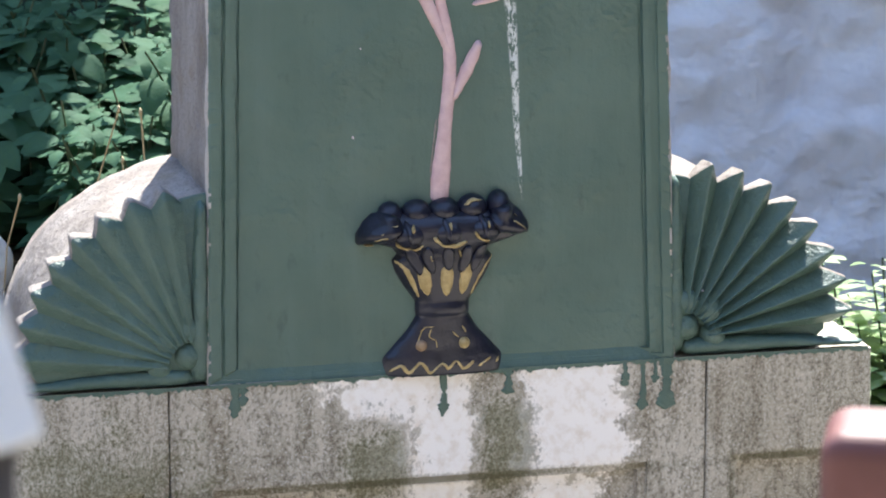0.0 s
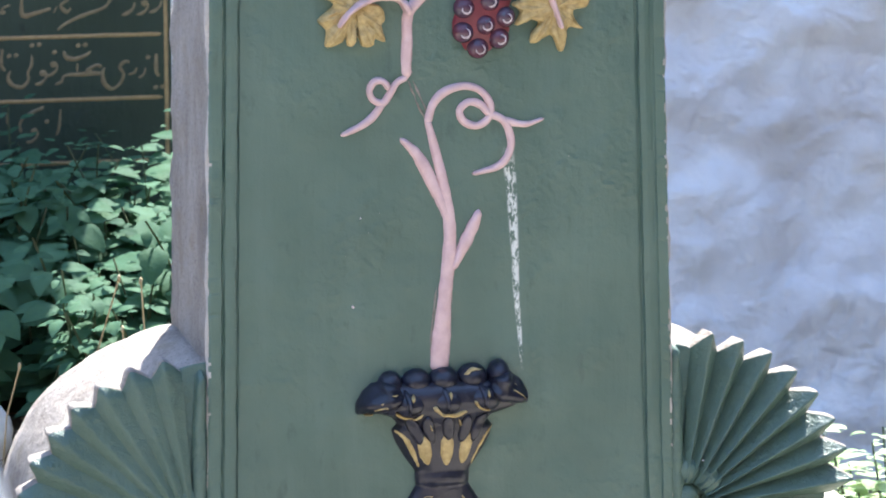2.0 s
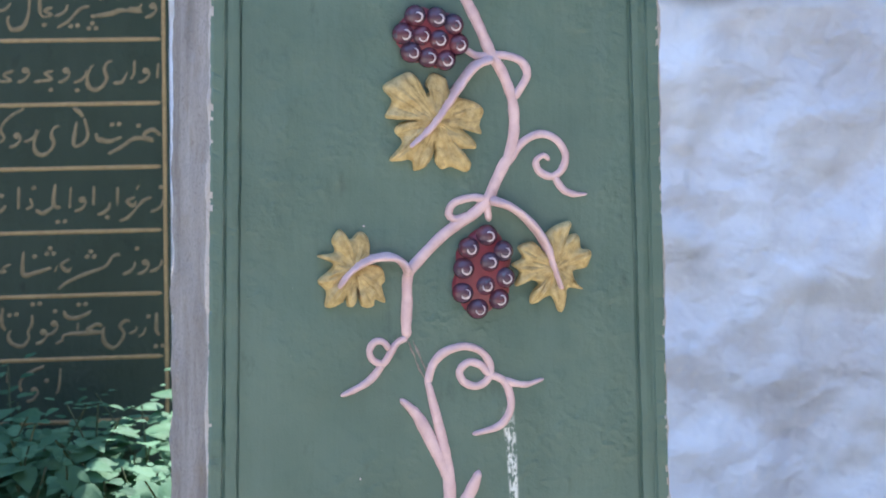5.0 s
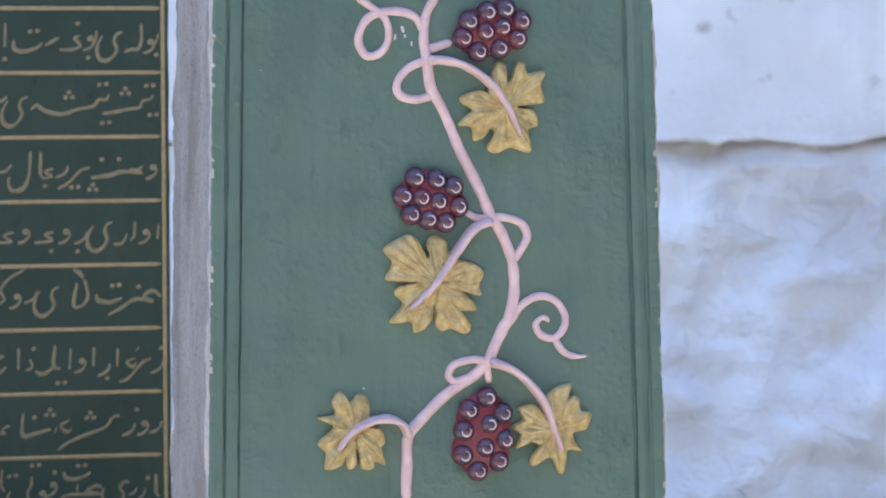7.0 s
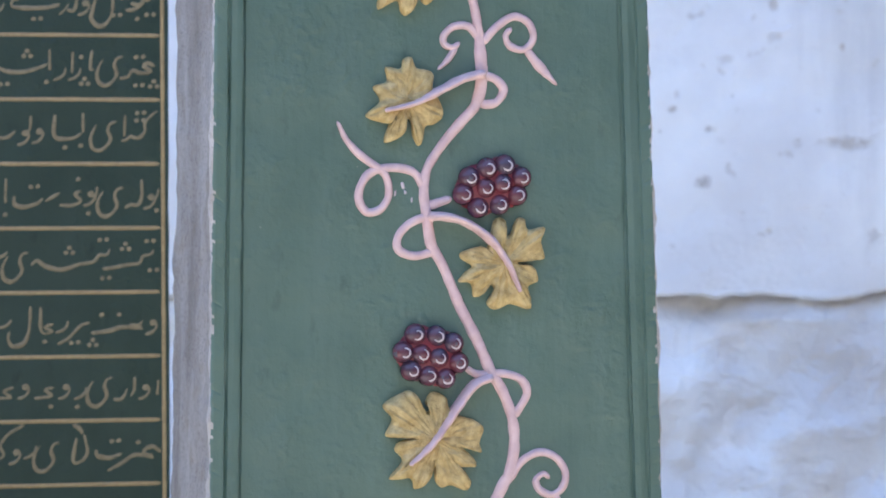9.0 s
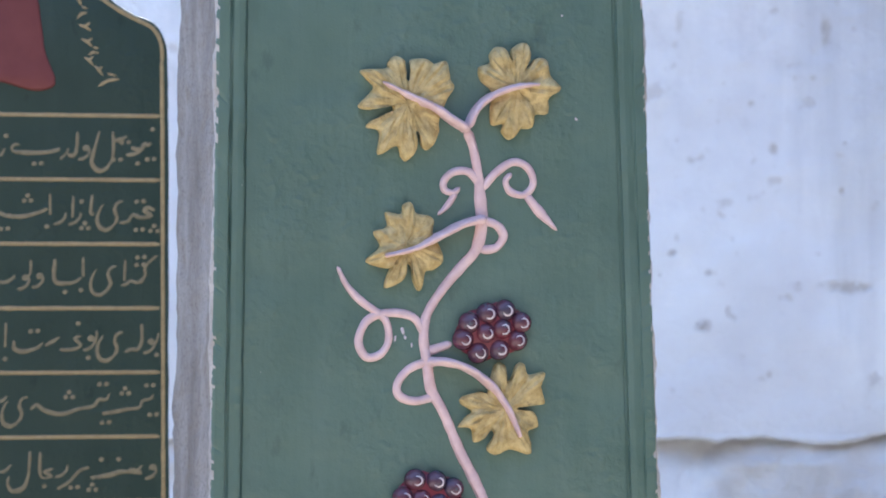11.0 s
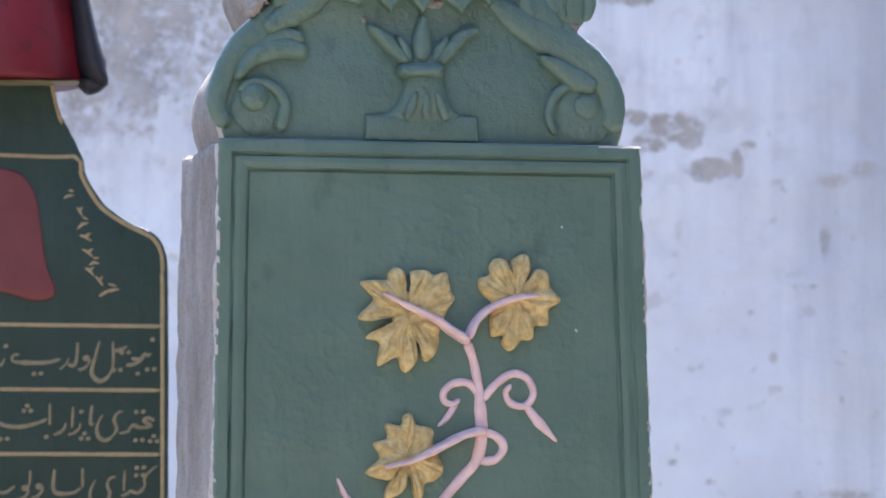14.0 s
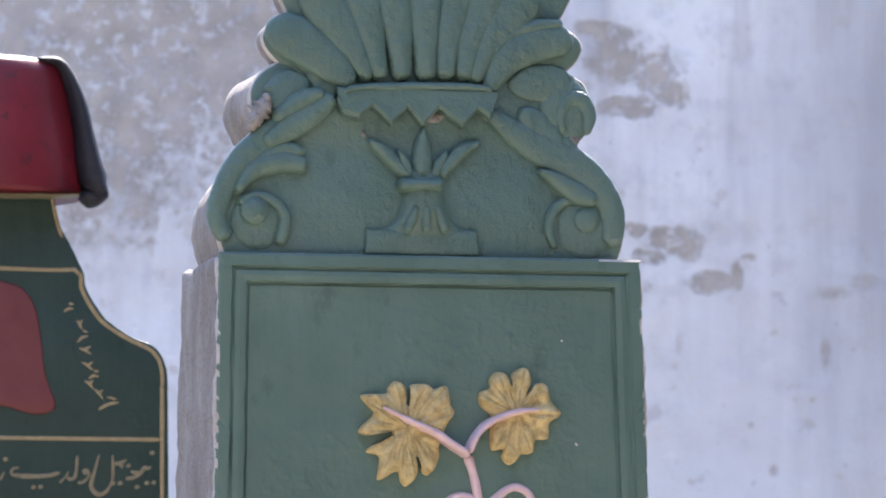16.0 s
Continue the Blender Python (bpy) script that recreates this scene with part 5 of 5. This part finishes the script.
    pen((-9, 593), (-20, 601), (-31, 594), (-20, 588), (-41, 591), (-58, 581), (-75, 572))
    dots(-37, 606, 1)
    pen((-88, 599), (-87, 591), (-72, 588), (-57, 593))
    dots(-65, 608, 2)
    pen((-103, 617), (-99, 596), (-106, 585), (-116, 585), (-112, 613))
    pen((-117, 629), (-109, 624), (-104, 617))
    ye(-154, 573)
    reh(-162, 604)
    vav(-185, 596)
    pen((-175, 630), (-195, 618), (-204, 605), (-200, 594), (-209, 587))
    dots(-10, 531, 1)
    reh(-9, 516)
    pen((-21, 519), (-30, 516), (-38, 509), (-51, 495), (-62, 491))
    pen((-41, 520), (-52, 515), (-44, 509), (-41, 516))
    pen((-36, 535), (-41, 527))
    pen((-63, 533), (-64, 509))
    reh(-74, 514)
    dots(-76, 496, 1)
    pen((-92, 535), (-93, 510))
    vav(-107, 517)
    pen((-120, 534), (-122, 507))
    pen((-139, 539), (-141, 513), (-132, 509))
    pen((-140, 512), (-154, 503), (-164, 508))
    dots(-132, 492, 2)
    dots(-165, 534, 1)
    pen((-170, 522), (-167, 512), (-176, 508))
    pen((-183, 536), (-184, 508))
    pen((-198, 514), (-206, 506), (-211, 510))
    dots(-204, 525, 1)
    reh(-11, 443)
    vav(-31, 439)
    dots(-40, 457, 1)
    reh(-44, 441)
    pen((-60, 450), (-69, 449), (-80, 436), (-104, 428), (-125, 419), (-138, 410))
    dots(-97, 451, 3)
    pen((-122, 447), (-133, 440), (-125, 432), (-120, 438))
    pen((-137, 440), (-142, 430))
    pen((-144, 437), (-162, 432), (-178, 429), (-180, 441), (-178, 458))
    dots(-146, 456, 3)
    dots(-165, 451, 1)
    pen((-193, 443), (-204, 438), (-200, 433), (-210, 434))
    pen((-17, 379), (-17, 355), (-12, 351))
    dots(-14, 337, 2)
    dots(-27, 374, 1)
    pen((-30, 362), (-33, 353), (-40, 349))
    pen((-41, 363), (-44, 356), (-52, 354))
    pen((-49, 368), (-55, 370), (-62, 363), (-57, 354), (-63, 342), (-72, 337), (-81, 344), (-83, 357), (-80, 364))
    pen((-130, 385), (-127, 377), (-115, 375), (-101, 380), (-97, 384))
    dots(-108, 391, 2)
    pen((-113, 370), (-114, 359))
    pen((-83, 364), (-91, 366), (-102, 359), (-86, 356), (-105, 356), (-129, 355), (-133, 348), (-142, 344))
    dots(-141, 384, 1)
    vav(-143, 368)
    vav(-156, 358)
    dots(-164, 393, 2)
    pen((-169, 381), (-169, 370), (-174, 360), (-173, 352), (-181, 343), (-193, 346), (-198, 355), (-194, 364))
    dots(-192, 381, 2)
    pen((-204, 391), (-206, 372), (-201, 362))
    pen((-154, 318), (-169, 312), (-180, 306), (-185, 297), (-183, 287))
    dots(-152, 300, 1)
    pen((-135, 315), (-137, 293), (-141, 282))
    pen((-199, 314), (-200, 298))
    vav(-168, 288)


writing()


# ---------------------------------------------------------------- plants
def leaf_blade(bm, root, direction, length, width, rng):
    """An ovate toothed leaf, folded at the rib and drooping."""
    d = Vector(direction).normalized()
    side = d.cross(Vector((0, 0, 1)))
    side = side.normalized() if side.length > 0.05 else Vector((1, 0, 0))
    up = side.cross(d)
    ribs = []
    prof = [(0.0, 0.04), (0.08, 0.50), (0.18, 0.84), (0.30, 1.0), (0.36, 0.93), (0.44, 0.98), (0.51, 0.86), (0.59, 0.88), (0.66, 0.70), (0.74, 0.66), (0.81, 0.45), (0.89, 0.30), (1.0, 0.01)]
    droop = rng.uniform(0.12, 0.42)
    fold = rng.uniform(0.08, 0.22)
    for t, w in prof:
        c = Vector(root) + d * (length * t) - Vector((0, 0, 1)) * (droop * length * t * t)
        w *= width / 2
        h = w * fold
        ribs.append([bm.verts.new(c + side * (w * q) + up * (h * e)) for q, e in ((1, 0.6), (0.55, 0.9), (0, 0), (-0.55, 0.9), (-1, 0.6))])
    for a, b in zip(ribs, ribs[1:]):
        for j in range(4):
            bm.faces.new((a[j], a[j + 1], b[j + 1], b[j]))


def nettle(name, height, seed, big=0.042, leaf=None):
    rng = random.Random(seed)
    plant = thing(name, pose(0, 0, 0), "leafy weed coloured pale yellow-green to stand for sunlight" if leaf else "green leafy weed with toothed opposite leaves", "weed", "weeds round the graves")
    bm, bs = bmesh.new(), bmesh.new()
    nodes = max(3, int(height / 0.030))
    lean = Vector((rng.uniform(-0.12, 0.12), rng.uniform(-0.12, 0.12), 0))
    pts = []
    for k in range(nodes + 1):
        t = k / nodes
        pts.append(Vector((lean.x * t * t, lean.y * t * t, height * t)))
    rings = [[bs.verts.new(p + Vector((0.0014 * math.cos(q), 0.0014 * math.sin(q), 0))) for q in (0, 2.1, 4.2)] for p in pts]
    for va, vb in zip(rings, rings[1:]):
        for i in range(3):
            bs.faces.new((va[i], va[(i + 1) % 3], vb[(i + 1) % 3], vb[i]))
    turn = rng.uniform(0, 3)
    for k in range(1, nodes + 1):
        t = k / nodes
        size = big * (0.55 + 0.75 * math.sin(math.pi * min(1, 0.25 + 0.65 * t))) * rng.uniform(0.8, 1.15)
        if t > 0.95:
            size *= 0.55
        for q in range(6):
            a = turn + k * math.pi / 6 + q * math.pi / 3 + rng.uniform(-0.5, 0.5)
            d = Vector((math.cos(a), math.sin(a), rng.uniform(-0.05, 0.25)))
            long = size * rng.choice((0.5, 0.8, 1.0, 1.15))
            root = pts[k] - Vector((0, 0, rng.uniform(0, 0.02)))
            leaf_blade(bm, root + d * rng.uniform(0.004, 0.02), d, long, long * rng.uniform(0.56, 0.74), rng)
    part("stem", bs, STEM, plant)
    part("leaves", bm, leaf or LEAF, plant)
    return plant


def grave_bed():
    bed = thing("grave_bed", pose(0, 0, 0), "raised earth grave bed overgrown with weeds", "grave")
    bm = bmesh.new()
    xs = [-1.5 + 0.05 * i for i in range(25)]
    ys = [0.22 + 0.05 * i for i in range(14)]
    g = [[bm.verts.new((x, y, 0.57 + 0.03 * noise.noise((x * 5, y * 5, 2)) + 0.01 * noise.noise((x * 22, y * 22, 2)) + 0.08 * (y - 0.22))) for y in ys] for x in xs]
    for a, b in zip(g, g[1:]):
        for j in range(len(ys) - 1):
            bm.faces.new((a[j], b[j], b[j + 1], a[j + 1]))
    part("earth", bm, SOIL, bed)
    for x0, x1, y0, y1 in ((-1.56, -0.26, 0.16, 0.24), (-1.56, -0.26, 0.86, 0.89), (-1.58, -1.48, 0.24, 0.86), (-0.32, -0.24, 0.24, 0.86)):
        bm = bmesh.new()
        bmesh.ops.create_cube(bm, size=1, matrix=Matrix.LocRotScale(((x0 + x1) / 2, (y0 + y1) / 2, 0.26), None, (x1 - x0, y1 - y0, 0.58)))
        bmesh.ops.bevel(bm, geom=bm.edges[:], offset=0.008, segments=2, affect='EDGES', profile=0.5)
        part("kerb_stone", bm, RIM, bed)


grave_bed()


def weeds():
    rng = random.Random(5)
    kinds = [nettle("nettle", h, 10 + i, b) for i, (h, b) in enumerate(((0.10, 0.036), (0.15, 0.039), (0.20, 0.041), (0.25, 0.043), (0.13, 0.034), (0.22, 0.039)))]
    first = list(kinds)
    for i in range(280):
        x, y = rng.uniform(-0.80, -0.27), 0.30 + 0.54 * rng.random() ** 0.8
        # taller towards the back; a bare patch near the front corner
        if y < 0.36 and x < -0.46:
            continue
        lift = (y - 0.27) / 0.56
        k = kinds[min(5, max(0, int(lift * 4 + rng.uniform(-0.6, 1.6))))]
        m = pose(x, y, 0.565 + 0.08 * (y - 0.22), rng.uniform(0, 30), rng.uniform(-14, 14), 0) @ pose(0, 0, 0, 0, 0, rng.uniform(0, 360)) @ Matrix.Scale(rng.uniform(0.8, 1.15), 4)
        if first:
            o = first.pop()
            o.matrix_basis = m
        else:
            o = copy_thing(k, m)
            o.matrix_basis = m
    # a clump beside the tomb, sunlight put into its leaf colour
    tall = nettle("nettle", 0.55, 77, 0.058, SUNLIT_LEAF)
    tall.matrix_basis = pose(0.50, 0.30, 0.02)
    for i in range(44):
        m = pose(0.475 + 0.05 * rng.random(), 0.20 + rng.uniform(0, 0.22), 0.02, rng.uniform(0, 14), rng.uniform(-5, 5), rng.uniform(0, 360)) @ Matrix.Scale(rng.uniform(0.86, 1.03), 4)
        o = copy_thing(tall, m)
        o.matrix_basis = m
    # dry stalks and a few dead leaves
    for x, y, h, lx in ((-0.385, 0.262, 0.205, 0.042), (-0.312, 0.262, 0.202, -0.008), (-0.336, 0.262, 0.150, -0.004), (-0.47, 0.262, 0.11, 0.02)):
        bm = bmesh.new()
        for a, b in ((0, 0.5), (0.5, 1)):
            r = 0.0012
            va = [bm.verts.new((lx * a * a + r * math.cos(q), r * math.sin(q), h * a)) for q in (0, 2.1, 4.2)]
            vb = [bm.verts.new((lx * b * b + r * math.cos(q), r * math.sin(q), h * b)) for q in (0, 2.1, 4.2)]
            for i in range(3):
                bm.faces.new((va[i], va[(i + 1) % 3], vb[(i + 1) % 3], vb[i]))
        bmesh.ops.create_icosphere(bm, subdivisions=1, radius=0.003, matrix=Matrix.Translation((lx, 0, h)) @ Matrix.Diagonal((0.7, 0.7, 1.6, 1)))
        ob = part("dry_stalk", bm, STALK)
        ob.matrix_basis = pose(x, y, 0.565)
        tagged(ob, "thin dry straw-coloured grass stalk", "grass stalk", "dry stalks")
    for i in range(16):
        bm = bmesh.new()
        leaf_blade(bm, (0, 0, 0), (1, 0, 0.1), 0.05, 0.03, rng)
        ob = part("dead_leaf", bm, TWIG)
        ob.matrix_basis = pose(rng.uniform(-0.62, -0.42), rng.uniform(0.28, 0.42), 0.592, rng.uniform(-20, 20), rng.uniform(-20, 20), rng.uniform(0, 360))
        tagged(ob, "curled brown dead leaf on the earth", "leaf", "dead leaves")


weeds()


def field_stone():
    bm = bmesh.new()
    bmesh.ops.create_icosphere(bm, subdivisions=4, radius=1)
    for v in bm.verts:
        v.co *= 1 + 0.12 * noise.noise(v.co * 1.6) + 0.04 * noise.noise(v.co * 5)
        v.co = Vector((v.co.x * 0.055, v.co.y * 0.05, v.co.z * 0.045))
    ob = part("loose_stone", bm, MARBLE)
    ob.matrix_basis = pose(-0.515, 0.30, 0.592)
    tagged(ob, "pale rounded loose stone on the grave bed", "stone")


field_stone()


# ---------------------------------------------------------------- near the camera
def near_posts():
    post = thing("marble_obelisk", pose(-0.2138, -2.375, -0.003, 0, 0, -32), "white marble grave obelisk with a steep cap, its shaft coloured dark for shade", "gravestone")
    bm = bmesh.new()
    r0, r1, z0, z1 = 0.049, 0.019, 1.137, 1.28
    rows = [(z0, r0 - 0.003), (z0 + 0.003, r0)] + [(z0 + (z1 - z0) * k / 6, r0 + (r1 - r0) * k / 6) for k in range(1, 7)] + [(z1 + 0.015, 0.002)]
    rings = [[bm.verts.new((r * c, r * s, z)) for c, s in ((1, -0.85), (1, 0.85), (0.85, 1), (-0.85, 1), (-1, 0.85), (-1, -0.85), (-0.85, -1), (0.85, -1))] for z, r in rows]
    for a, b in zip(rings, rings[1:]):
        for j in range(8):
            bm.faces.new((a[j], a[(j + 1) % 8], b[(j + 1) % 8], b[j]))
    bm.faces.new(rings[0])
    part("cap", bm, MARBLE, post, "bright white marble cap", smooth=False)
    # the shadow below the cap is given by the shaft's dark colour
    bm = bmesh.new()
    bmesh.ops.create_cube(bm, size=1, matrix=Matrix.LocRotScale((0, 0, 0.5685), None, (0.078, 0.078, 1.137)))
    bmesh.ops.bevel(bm, geom=bm.edges[:], offset=0.004, segments=2, affect='EDGES', profile=0.5)
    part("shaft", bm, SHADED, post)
    red = thing("painted_post", pose(0.281, -1.6, -0.013, 0, 0, -9), "red-brown painted stone post with a worn paler top", "post")
    bm = bmesh.new()
    bmesh.ops.create_cube(bm, size=1, matrix=Matrix.LocRotScale((0, 0, 0.473), None, (0.118, 0.08, 0.946)))
    bmesh.ops.bevel(bm, geom=bm.edges[:], offset=0.014, segments=6, affect='EDGES', profile=0.5)
    for v in bm.verts:
        v.co += Vector((1, 1, 1)) * 0.0012 * noise.noise(v.co * 60)
    part("shaft", bm, RUST, red, smooth=False)


near_posts()
